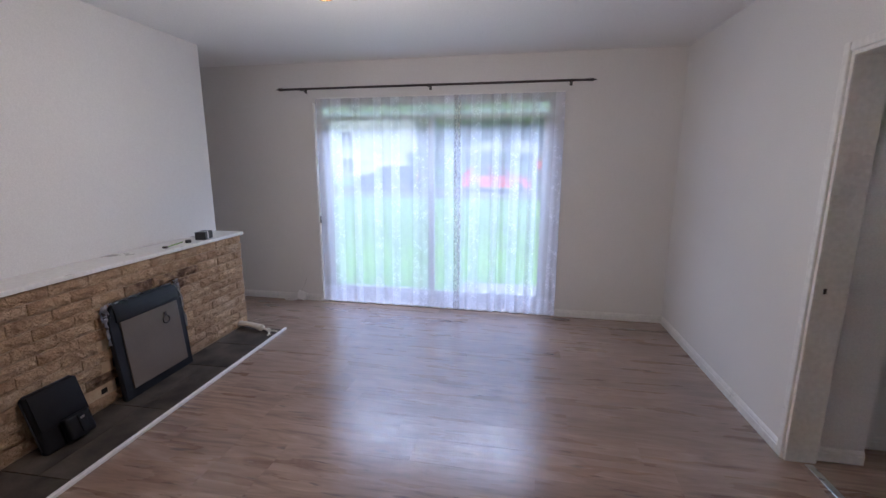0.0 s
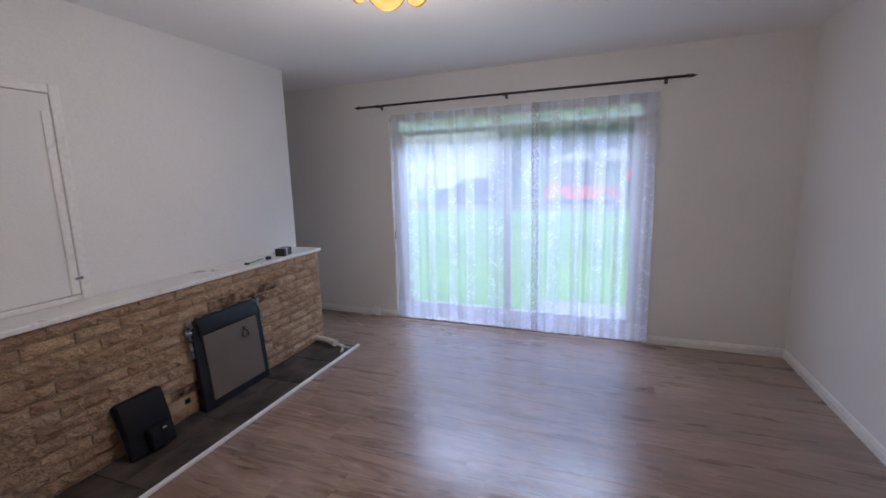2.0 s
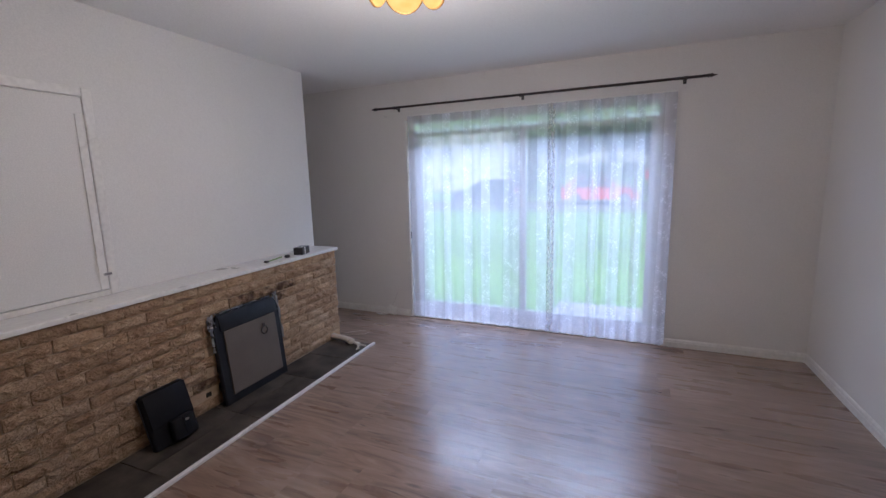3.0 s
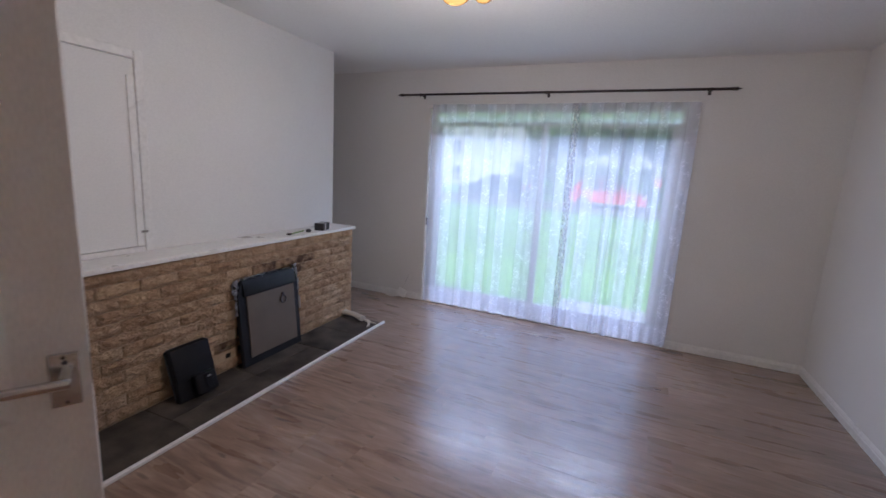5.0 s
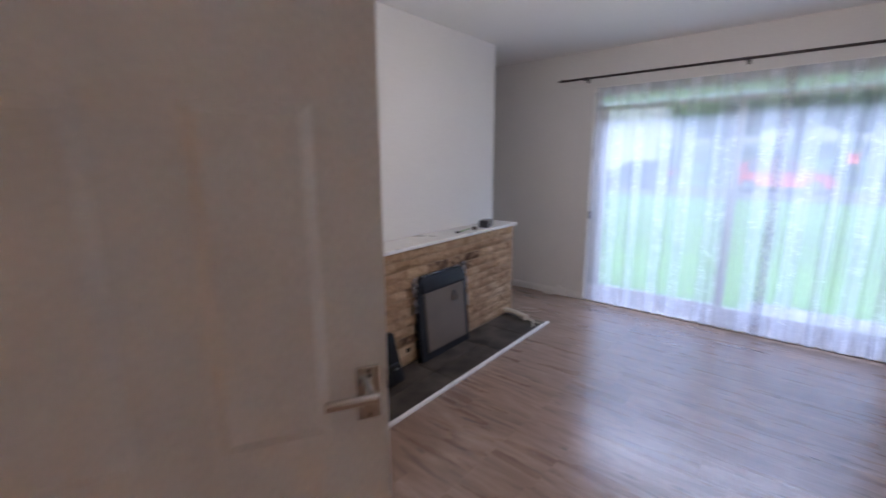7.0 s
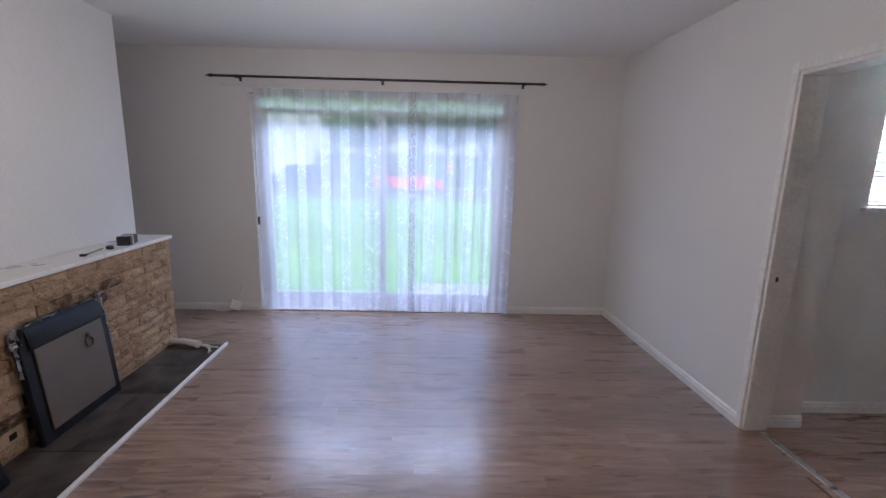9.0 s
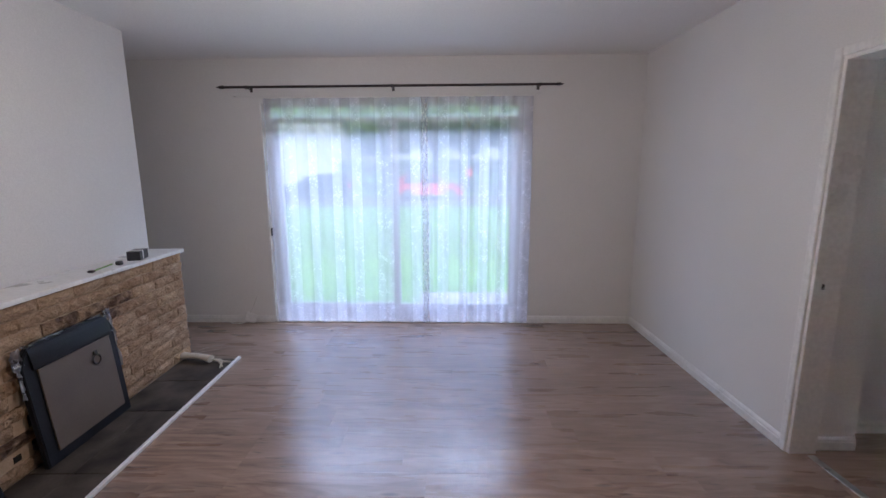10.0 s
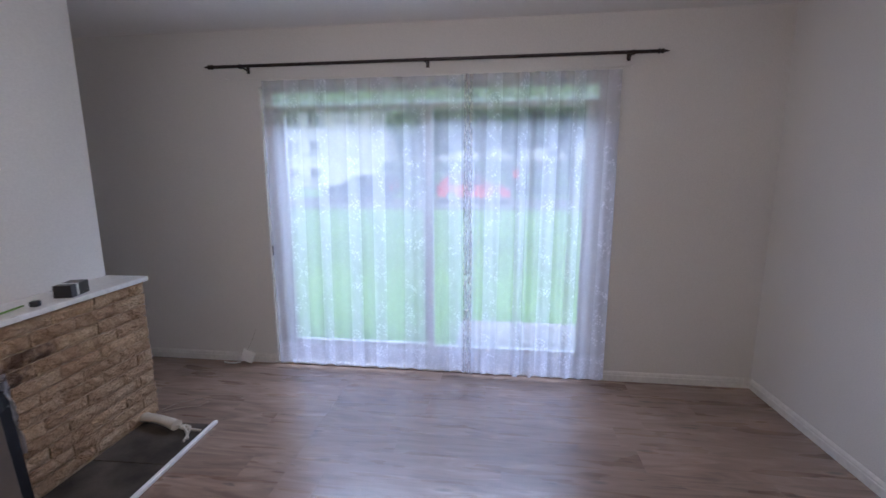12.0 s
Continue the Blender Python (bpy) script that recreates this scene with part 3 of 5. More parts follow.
# ---- six-panel door ----
def panel_door(width=0.774, height=1.975, thick=0.035):
    bm = bmesh.new()
    xs = [0, 0.124, 0.352, 0.462, 0.668, width]
    zs = [0.008, 0.20, 0.755, 0.925, 1.545, 1.683, 1.86, height]
    for side, y in ((0, 0.0), (1, thick)):
        grid = [[bm.verts.new((x, y, z)) for x in xs] for z in zs]
        picks = []
        for j in range(len(zs) - 1):
            for i in range(len(xs) - 1):
                loop = (grid[j][i], grid[j][i + 1], grid[j + 1][i + 1], grid[j + 1][i])
                f = bm.faces.new(loop if side == 0 else loop[::-1])
                if i in (1, 3) and j in (1, 3, 5):
                    picks.append(f)
        bmesh.ops.inset_individual(bm, faces=picks, thickness=0.013, depth=-0.010)
        bmesh.ops.inset_individual(bm, faces=picks, thickness=0.010, depth=0.0)
        bmesh.ops.inset_individual(bm, faces=picks, thickness=0.030, depth=0.009)
    box(bm, 0.0004, width - 0.0004, 0.0004, thick - 0.0004, 0.0085, height - 0.0004)
    bmesh.ops.delete(bm, geom=[f for f in bm.faces if abs(f.normal.y) > 0.99 and 0.0002 < abs(f.calc_center_median().y) < 0.001 and f.calc_area() > 1.0], context="FACES_ONLY")
    return bm


leaf = thing("panel_door", "white moulded six-panel door standing half open", "door", pose(DOOR_HINGE[0] - 0.004, DOOR_HINGE[1] - 0.015, 0, 0, 0, 61.5))
slab = part("door_leaf", panel_door(), DOOR, leaf)
for y, s in ((0.0, -1), (0.035, 1)):
    x, z = 0.735, 1.005
    handle = part("handle", boxed(x - 0.0235, x + 0.0235, y, y + s * 0.007, z - 0.055, z + 0.055, bevel=0.0025, segments=2), CHROME, leaf, "brushed chrome lever handle on a square plate")
    part("boss", tube(bmesh.new(), (x, y + s * 0.007, z + 0.008), (x, y + s * 0.045, z + 0.008), 0.010), CHROME, handle, smooth=True)
    b2 = boxed(x - 0.088, x + 0.012, y + s * 0.038, y + s * 0.052, z - 0.002, z + 0.018, bevel=0.006, segments=3)
    part("lever", b2, CHROME, handle, smooth=True)
    part("keyhole", tube(bmesh.new(), (x + 0.002, y + s * 0.007, z + 0.036), (x + 0.002, y + s * 0.0085, z + 0.036), 0.0045), BLACK_PLASTIC, handle)
    for dz in (-0.046, 0.046):
        part("screw", tube(bmesh.new(), (x, y + s * 0.007, z + dz), (x, y + s * 0.0085, z + dz), 0.0035, sides=10), IRON, handle)
part("latch_plate", boxed(0.7742, 0.7755, 0.008, 0.027, 0.98, 1.05, bevel=0.0005), CHROME, leaf)
for z in (0.22, 1.0, 1.75):
    part("hinge", tube(bmesh.new(), (-0.006, 0.038, z), (-0.006, 0.038, z + 0.09), 0.006), CHROME, leaf)

# ---- garden door ----
win = thing("window_1", "white plastic sliding garden door with two glazed panels", "patio door", kind="structure")
FY0, FY1 = 4.24, 4.31
part("frame_jamb", boxed(WX0 + 0.002, WX0 + 0.065, FY0, FY1, 0.03, WZ1 - 0.002, bevel=0.004), UPVC, win)
part("frame_jamb", boxed(WX1 - 0.065, WX1 - 0.002, FY0, FY1, 0.03, WZ1 - 0.002, bevel=0.004), UPVC, win)
part("frame_head", boxed(WX0 + 0.065, WX1 - 0.065, FY0, FY1, 2.03, WZ1 - 0.002, bevel=0.004), UPVC, win)
part("transom_bar", boxed(WX0 + 0.065, WX1 - 0.065, FY0, FY1, 1.915, 1.935, bevel=0.004), UPVC, win)
top_light = part("top_pane", boxed(WX0 + 0.066, WX1 - 0.066, 4.27, 4.276, 1.936, 2.029), OPAL, win, "pale green-grey translucent strip along the head")
part("frame_sill", boxed(WX0 + 0.002, WX1 - 0.002, FY0 - 0.02, FY1 + 0.03, 0.002, 0.03, bevel=0.004), UPVC, win)
for x0, x1, y in ((WX0 + 0.067, -0.84, 4.275), (-0.905, WX1 - 0.067, 4.245)):
    sash = part("sash", boxed(x0, x0 + 0.062, y, y + 0.028, 0.032, 1.914, bevel=0.004), UPVC, win)
    part("stile", boxed(x1 - 0.062, x1, y, y + 0.028, 0.032, 1.914, bevel=0.004), UPVC, sash)
    part("bottom_rail", boxed(x0 + 0.0625, x1 - 0.0625, y, y + 0.028, 0.032, 0.17, bevel=0.004), UPVC, sash)
    part("top_rail", boxed(x0 + 0.0625, x1 - 0.0625, y, y + 0.028, 1.892, 1.914, bevel=0.004), UPVC, sash)
    pane = part("pane", boxed(x0 + 0.061, x1 - 0.061, y + 0.011, y + 0.017, 0.165, 1.895), PANE, sash)
    pane.visible_shadow = False
part("lock", boxed(WX0 + 0.012, WX0 + 0.032, 4.195, 4.24, 0.85, 0.925, bevel=0.004), IRON, win, "grey latch on the frame")
part("reveal_lining", boxed(WX0 + 0.001, WX0 + 0.012, NORTH + 0.001, FY0, 0.001, WZ1 - 0.012, bevel=0.001), GLOSS, win)
part("reveal_lining", boxed(WX1 - 0.012, WX1 - 0.001, NORTH + 0.001, FY0, 0.001, WZ1 - 0.012, bevel=0.001), GLOSS, win)
part("threshold_board", boxed(WX0 + 0.013, WX1 - 0.013, NORTH - 0.012, FY0 - 0.021, 0.001, 0.022, bevel=0.003), GLOSS, win)


def net_panel(x0, x1, z0, z1, folds, y, seed):
    """A hanging net: folds deepen downwards, the cloth's own length goes into its UVs."""
    rnd = random.Random(seed)
    bm = bmesh.new()
    uv = bm.loops.layers.uv.new("cloth")
    cols, rows = max(6, int(150 * (x1 - x0))), 26
    waves = [(rnd.uniform(0.7, 1.3) * folds * 2 * math.pi / (x1 - x0), rnd.uniform(0, 6.3), rnd.uniform(0.4, 1.0)) for _ in range(4)]
    total = sum(w[2] for w in waves)

    def depth(x, z):
        f = sum(a * math.sin(k * (x - x0) + p + 0.12 * math.sin(2.1 * z + p)) for k, p, a in waves) / total
        return y + (0.018 + 0.016 * (z1 - z) / (z1 - z0)) * f

    grid = []
    lengths = [0.0]
    for i in range(cols):
        xa, xb = x0 + (x1 - x0) * i / cols, x0 + (x1 - x0) * (i + 1) / cols
        lengths.append(lengths[-1] + math.hypot(xb - xa, depth(xb, 1.0) - depth(xa, 1.0)))
    for j in range(rows + 1):
        z = z0 + (z1 - z0) * j / rows
        hem = 0.006 * math.sin(9 * z0 + 3)
        grid.append([bm.verts.new((x0 + (x1 - x0) * i / cols, depth(x0 + (x1 - x0) * i / cols, z), z + (hem + 0.004 * math.sin(i * 0.35) if j == 0 else 0))) for i in range(cols + 1)])
    for j in range(rows):
        for i in range(cols):
            f = bm.faces.new((grid[j][i], grid[j][i + 1], grid[j + 1][i + 1], grid[j + 1][i]))
            for loop, (di, dj) in zip(f.loops, ((0, 0), (1, 0), (1, 1), (0, 1))):
                loop[uv].uv = (lengths[i + di], (z1 - z0) * (j + dj) / rows)
    return bm


net = thing("net_curtain", "sheer white floral lace net curtain across the garden door", "curtain", pose(0, 0, 0))
part("net_width", net_panel(-2.01, -0.535, 0.028, 2.09, 13, 4.135, 3), NET, net, smooth=True)
part("net_width", net_panel(-0.60, 0.375, 0.028, 2.09, 9, 4.118, 8), NET, net, smooth=True)
for x0, x1, y, seed in ((-0.607, -0.580, 4.085, 5), (-0.577, -0.548, 4.088, 6)):
    part("selvedge", net_panel(x0, x1, 0.03, 2.085, 1, y, seed), SELVEDGE, net, "gathered opaque edge of the net", smooth=True)
part("wire", sweep(bmesh.new(), [(-2.28 + 2.72 * k / 16, 4.13, 2.092 + 0.02 * (2 * k / 16 - 1) ** 2) for k in range(17)], 0.0025, 6), PUTTY, net, "thin white curtain wire")
for x in (-2.28, 0.44):
    part("hook", tube(bmesh.new(), (x, 4.12, 2.113), (x, NORTH, 2.113), 0.003, sides=8), PUTTY, net)

rod = thing("curtain_rod", "bare dark bronze metal curtain pole with pointed finials", "curtain pole", pose(0, 0, 0))
RZ, RY = 2.178, 4.08
part("pole", tube(bmesh.new(), (-2.33, RY, RZ), (0.56, RY, RZ), 0.0105), IRON, rod, smooth=True)
for s, x in ((-1, -2.33), (1, 0.56)):
    turned = [(0.0105, 0), (0.016, 0.004), (0.016, 0.010), (0.009, 0.014), (0.014, 0.024), (0.015, 0.030), (0.008, 0.040), (0.005, 0.052), (0.0015, 0.066)]
    part("finial", lathe(bmesh.new(), turned, 14, pose(x, RY, RZ, 0, 90 * s, 0)), IRON, rod, smooth=True)
for x in (-2.13, -0.857, 0.42):
    b2 = tube(bmesh.new(), (x, RY + 0.008, RZ), (x, NORTH - 0.004, RZ - 0.012), 0.006, sides=10)
    box(b2, x - 0.012, x + 0.012, NORTH - 0.0045, NORTH - 0.0005, RZ - 0.028, RZ + 0.016, bevel=0.0015)
    tube(b2, (x - 0.006, RY, RZ - 0.002), (x + 0.006, RY, RZ - 0.002), 0.016)
    part("bracket", b2, IRON, rod)

# ---- fireplace ----
BRICK_H, BRICK_L, COURSES = 0.0687, 0.222, 12
LOW, SPAN = -3.31, 3.31
OPEN0, OPEN1, OPEN_H = -1.36, -0.86, 7 * BRICK_H + 0.012
fire = thing("brick_fireplace", "rough buff brick fire surround with a white painted mantel shelf", "fireplace", FIRE)
bm = bmesh.new()
box(bm, -0.2395, -0.009, OPEN1, -0.009, 0.002, 0.84)
box(bm, -0.2395, -0.009, LOW, OPEN0, 0.002, 0.84)
box(bm, -0.2395, -0.009, OPEN0, OPEN1, OPEN_H, 0.84)
part("mortar_bed", bm, MORTAR, fire)
part("fire_recess", boxed(-0.2392, -0.20, OPEN0 + 0.001, OPEN1 - 0.001, 0.003, OPEN_H - 0.001), SOOT_AND_SHADE, fire, "soot-blackened hearth opening")
bm = boxed(-0.2395, 0.022, LOW + 0.004, 0.022, 0.841, 0.868, bevel=0.004, segments=2)
part("mantel_shelf", bm, GLOSS, fire, "white gloss mantel shelf, chipped along its edge")
hearth = thing("hearth", "dark slate-tiled hearth edged with a white strip", "hearth", FIRE)
part("hearth_bed", boxed(0.0005, 0.405, LOW + 0.004, -0.10, 0.001, 0.006), DARK_GROUT, hearth)
cuts = [-3.30, -2.66, -2.02, -1.42, -0.86, -0.47, -0.105]
for a, b in zip(cuts, cuts[1:]):
    split = 0.405 if b > -0.3 else random.Random(int(a * 100)).choice((0.405, 0.22))
    part("slate_tile", boxed(0.002, split - 0.002, a + 0.002, b - 0.002, 0.004, 0.013, bevel=0.0015), SLATE, hearth)
    if split < 0.4:
        part("slate_tile", boxed(split + 0.001, 0.403, a + 0.002, b - 0.002, 0.004, 0.012, bevel=0.0015), SLATE, hearth)
part("edge_strip", boxed(0.410, 0.433, LOW + 0.004, -0.075, 0.0008, 0.02, bevel=0.004, segments=2), GLOSS, hearth, "white painted quadrant strip")

# fire screen leaning on the bricks
screen = thing("fire_screen", "black metal fire cover with brown panel, taped to the bricks", "fire cover", FIRE @ pose(0.088, -1.12, 0.0135, 0, -5.2, 0))


def arched(bm, y0, y1, z0, z1, x0, x1, r):
    """A plate across y and z with its two upper corners rounded."""
    edge = [(y0, z0), (y1, z0)]
    edge += [(y1 - r + r * math.cos(a), z1 - r + r * math.sin(a)) for a in [math.pi / 2 * k / 6 for k in range(7)]]
    edge += [(y0 + r - r * math.sin(a), z1 - r + r * math.cos(a)) for a in [math.pi / 2 * k / 6 for k in range(7)]]
    near = [bm.verts.new((x1, y, z)) for y, z in edge]
    far = [bm.verts.new((x0, y, z)) for y, z in edge]
    bm.faces.new(near), bm.faces.new(far[::-1])
    for k in range(len(edge)):
        bm.faces.new((near[k], near[k - 1], far[k - 1], far[k]))
    bmesh.ops.bevel(bm, geom=[e for e in bm.edges if len({round(v.co.x, 4) for v in e.verts}) == 1], offset=0.006, segments=2, affect="EDGES")
    return bm


part("frame", arched(bmesh.new(), -0.268, 0.305, 0.0, 0.622, -0.035, 0.0, 0.095), FIRE_BLACK, screen, smooth=True)
part("panel", boxed(0.001, 0.011, -0.208, 0.252, 0.058, 0.498, bevel=0.004, segments=2), FIRE_PANEL, screen, "dull brown metal door panel")
bm = bmesh.new()
curve = [(0.0005, 0.503), (0.024, 0.500), (0.030, 0.507), (0.031, 0.525), (0.027, 0.552), (0.019, 0.578), (0.008, 0.598), (0.0005, 0.606)]
ends = [[bm.verts.new((x * (0.4 if k in (0, 3) else 0.65), y, z)) for x, z in curve] for k, y in enumerate((-0.228, -0.205, 0.248, 0.272))]
for p, q in zip(ends, ends[1:]):
    for k in range(len(curve)):
        bm.faces.new((p[k], p[k - 1], q[k - 1], q[k]))
bm.faces.new(ends[0]), bm.faces.new(ends[-1][::-1])
part("hood", bm, FIRE_BLACK, screen, "rounded black hood over the panel", smooth=True)
bm = bmesh.new()
sweep(bm, [(0.018, 0.125 + 0.027 * math.sin(a), 0.40 + 0.027 * math.cos(a)) for a in [2 * math.pi * k / 20 for k in range(21)]], 0.004, 8)
ring = part("ring_pull", bm, IRON, screen, "black iron ring pull", smooth=True)
part("ring_boss", boxed(0.011, 0.021, 0.112, 0.138, 0.425, 0.452, bevel=0.004), IRON, screen)
rnd = random.Random(5)
for y, z, w, h in ((-0.278, 0.575, 0.05, 0.10), (0.298, 0.56, 0.055, 0.16), (-0.12, 0.622, 0.24, 0.012), (0.12, 0.622, 0.26, 0.012), (0.31, 0.40, 0.03, 0.24), (-0.283, 0.46, 0.02, 0.16)):
    bm = bmesh.new()
    n = 6
    rows = [[bm.verts.new((-0.012 + rnd.uniform(-0.004, 0.014), y + w * (i / n - 0.5) + rnd.uniform(-0.003, 0.003), z + h * (j / n - 0.5) + rnd.uniform(-0.004, 0.004))) for i in range(n + 1)] for j in range(n + 1)]
    for j in range(n):
        for i in range(n):
            bm.faces.new((rows[j][i], rows[j][i + 1], rows[j + 1][i + 1], rows[j + 1][i]))
    made = bmesh.ops.solidify(bm, geom=bm.faces[:], thickness=0.0012)
    part("foil_tape", bm, FOIL, screen, "crumpled silver foil tape")

# black case beside it
case = thing("black_case", "black padded leather case with a metal clasp leaning on the bricks", "case", FIRE @ pose(0.135, -1.765, 0.0135, 0, -17, 0))
part("case_body", boxed(-0.05, 0.0, -0.135, 0.135, 0.0, 0.325, bevel=0.018, segments=3), BLACK, case, smooth=True)
part("flap", boxed(0.0, 0.008, -0.125, 0.128, 0.12, 0.318, bevel=0.004, segments=2), BLACK, case, smooth=True)
pocket = part("pocket", boxed(0.0, 0.05, -0.04, 0.10, 0.010, 0.135, bevel=0.016, segments=3), BLACK, case, smooth=True)
part("strap", boxed(0.05, 0.056, 0.02, 0.06, 0.03, 0.13, bevel=0.002), BLACK, pocket)
part("clasp", boxed(0.056, 0.061, 0.028, 0.052, 0.10, 0.112, bevel=0.002), CHROME, pocket, "small silver clasp")
part("zip", sweep(bmesh.new(), [(-0.025, -0.137, 0.03), (-0.025, -0.137, 0.30), (-0.025, -0.12, 0.327), (-0.025, 0.12, 0.327), (-0.025, 0.137, 0.30), (-0.025, 0.137, 0.03)], 0.003, 6), BLACK_PLASTIC, case)

# small things on the shelf
SHELF = 0.8683
shelf_box = thing("small_box", "small black and grey cardboard box on the mantel shelf", "box", FIRE @ pose(-0.055, -0.385, SHELF, 0, 0, 14) @ Matrix.Scale(1.22, 4))
part("carton", boxed(-0.033, 0.033, -0.055, 0.055, 0, 0.05, bevel=0.0015), BLACK_PLASTIC, shelf_box)
part("label_band", boxed(-0.0336, 0.0336, -0.022, -0.008, 0.003, 0.0506, bevel=0.0003), PUTTY, shelf_box, "pale printed band")
tool = thing("small_tool", "thin green-handled tool lying on the mantel shelf", "tool", FIRE @ pose(-0.06, -0.66, SHELF, 0, 0, 6))
part("shaft", tube(bmesh.new(), (0.0, -0.13, 0.007), (0.0, 0.05, 0.012), 0.0045, sides=10), GREEN_PLASTIC, tool, smooth=True)
part("tip", boxed(-0.02, 0.012, -0.15, -0.125, 0.0, 0.014, bevel=0.003), IRON, tool)
lump = thing("pill_pot", "small round black plastic pot on the mantel shelf", "pot", FIRE @ pose(-0.045, -0.575, SHELF))
part("cap_body", lathe(bmesh.new(), [(0.018, 0), (0.021, 0.003), (0.021, 0.018), (0.017, 0.024)], 18), BLACK_PLASTIC, lump, smooth=True)

# telephone handset left on the hearth
phone = thing("telephone_handset", "old cream telephone handset with a coiled lead lying on the hearth", "telephone", FIRE @ pose(0.135, -0.155, 0.0135, 0, 0, -14) @ Matrix.Scale(1.2, 4))
bm = bmesh.new()
sections = []
for k in range(13):
    s = k / 12
    x = -0.105 + 0.21 * s
    lift = 0.018 * math.sin(math.pi * s)
    h = 0.017 + 0.008 * abs(2 * s - 1) ** 2.5
    w = 0.026 + 0.004 * abs(2 * s - 1) ** 2
    zc = h + lift * 0.9 + (0.002 if 0.15 < s < 0.85 else 0)
    sections.append([bm.verts.new((x, w * math.cos(a), zc + h * math.sin(a) * (0.8 if math.sin(a) < 0 else 1))) for a in [2 * math.pi * q / 12 for q in range(12)]])
for p, q in zip(sections, sections[1:]):
    for k in range(12):
        bm.faces.new((p[k], p[(k + 1) % 12], q[(k + 1) % 12], q[k]))
bm.faces.new(sections[0][::-1]), bm.faces.new(sections[-1])
grip = part("handset_body", bm, CREAM, phone, smooth=True)
coil = []
for k in range(90):
    s = k / 89
    a = s * 2 * math.pi * 14
    coil.append((0.10 + 0.13 * s, 0.045 * math.sin(3.6 * s) - 0.05 * s + 0.006 * math.cos(a), 0.010 + 0.014 * math.exp(-6 * s) + 0.007 * (1 + math.sin(a)) * 0.5))
part("coiled_lead", sweep(bmesh.new(), coil, 0.0032, 6), CREAM, phone, smooth=True)
loop = [(0.225 - 0.10 * math.sin(math.pi * k / 12), -0.045 + 0.07 * math.sin(math.pi * k / 24) + 0.02 * math.sin(math.pi * k / 6), 0.010 + 0.012 * math.sin(math.pi * k / 12)) for k in range(13)]
part("lead_loop", sweep(bmesh.new(), loop, 0.006, 6), CREAM, phone, smooth=True)

loose = thing("loose_wires", "two thin pale stripped wires sticking out past the brick end", "wire", FIRE @ pose(0.02, 0.03, 0.002))
part("wire", sweep(bmesh.new(), [(-0.02, 0.0, 0.003), (0.03, 0.06, 0.012), (0.10, 0.10, 0.016), (0.17, 0.12, 0.02)], 0.0016, 6), CREAM, loose)
part("wire", sweep(bmesh.new(), [(0.0, -0.01, 0.003), (0.10, 0.02, 0.012), (0.20, 0.04, 0.016), (0.245, 0.075, 0.03)], 0.0016, 6), CREAM, loose)

socket = thing("phone_socket", "white telephone junction box hanging loose at the skirting board", "socket", pose(-2.315, 4.128, 0.003, 0, 0, 12))
part("socket_box", boxed(-0.05, 0.05, -0.020, 0.020, 0, 0.085, bevel=0.004, segments=2), PUTTY, socket, m=pose(0, 0, 0, -18, 22, 0) @ pose(0, 0, 0.016))
part("socket_lead", sweep(bmesh.new(), [(0.01, 0.025, 0.085), (0.05, 0.03, 0.16), (0.09, 0.035, 0.26), (0.12, 0.038, 0.36), (0.135, 0.04, 0.42)], 0.0016, 6), METAL_STRIP, socket)
part("socket_tail", sweep(bmesh.new(), [(-0.03, 0.0, 0.012), (-0.07, -0.005, 0.006), (-0.12, 0.0, 0.008), (-0.16, 0.012, 0.012)], 0.006, 6), PUTTY, socket)

# cupboard in the chimney breast
cup = thing("wall_cupboard", "white painted flush wall cupboard with a moulded frame above the shelf", "cupboard", FIRE)
CY0, CY1, CZ0, CZ1 = -2.72, -1.755, 0.8685, 2.0
part("frame_side", boxed(-0.2395, -0.218, CY1 - 0.05, CY1, CZ0, CZ1, bevel=0.007, segments=2), GLOSS, cup)
part("frame_side", boxed(-0.2395, -0.218, CY0, CY0 + 0.05, CZ0, CZ1, bevel=0.007, segments=2), GLOSS, cup)
part("frame_top", boxed(-0.2395, -0.218, CY0 + 0.05, CY1 - 0.05, CZ1 - 0.05, CZ1, bevel=0.007, segments=2), GLOSS, cup)
part("frame_foot", boxed(-0.2395, -0.222, CY0 + 0.05, CY1 - 0.05, CZ0, CZ0 + 0.032, bevel=0.003), GLOSS, cup)
cdoor = part("cupboard_door", boxed(-0.239, -0.224, CY0 + 0.053, CY1 - 0.053, CZ0 + 0.036, CZ1 - 0.054, bevel=0.002), WALL, cup)
part("edge_batten", boxed(-0.2238, -0.217, CY1 - 0.098, CY1 - 0.056, CZ0 + 0.037, CZ1 - 0.14, bevel=0.002), GLOSS, cdoor)
part("catch", boxed(-0.2165, -0.204, CY1 - 0.078, CY1 - 0.038, CZ0 + 0.115, CZ0 + 0.130, bevel=0.003), CHROME, cdoor, "small worn metal catch")

# ---- ceiling light ----
light = thing("ceiling_light", "lit flower-shaped ceiling light with round amber glass petals", "ceiling light", pose(LAMP_AT[0], LAMP_AT[1], 0))
part("ceiling_plate", lathe(bmesh.new(), [(0.065, ROOM_H - 0.0005), (0.065, ROOM_H - 0.012), (0.045, ROOM_H - 0.028), (0.012, ROOM_H - 0.036), (0.012, ROOM_H - 0.05), (0.028, ROOM_H - 0.055), (0.028, ROOM_H - 0.08), (0.008, ROOM_H - 0.10)], 24), METAL_STRIP, light, smooth=True)


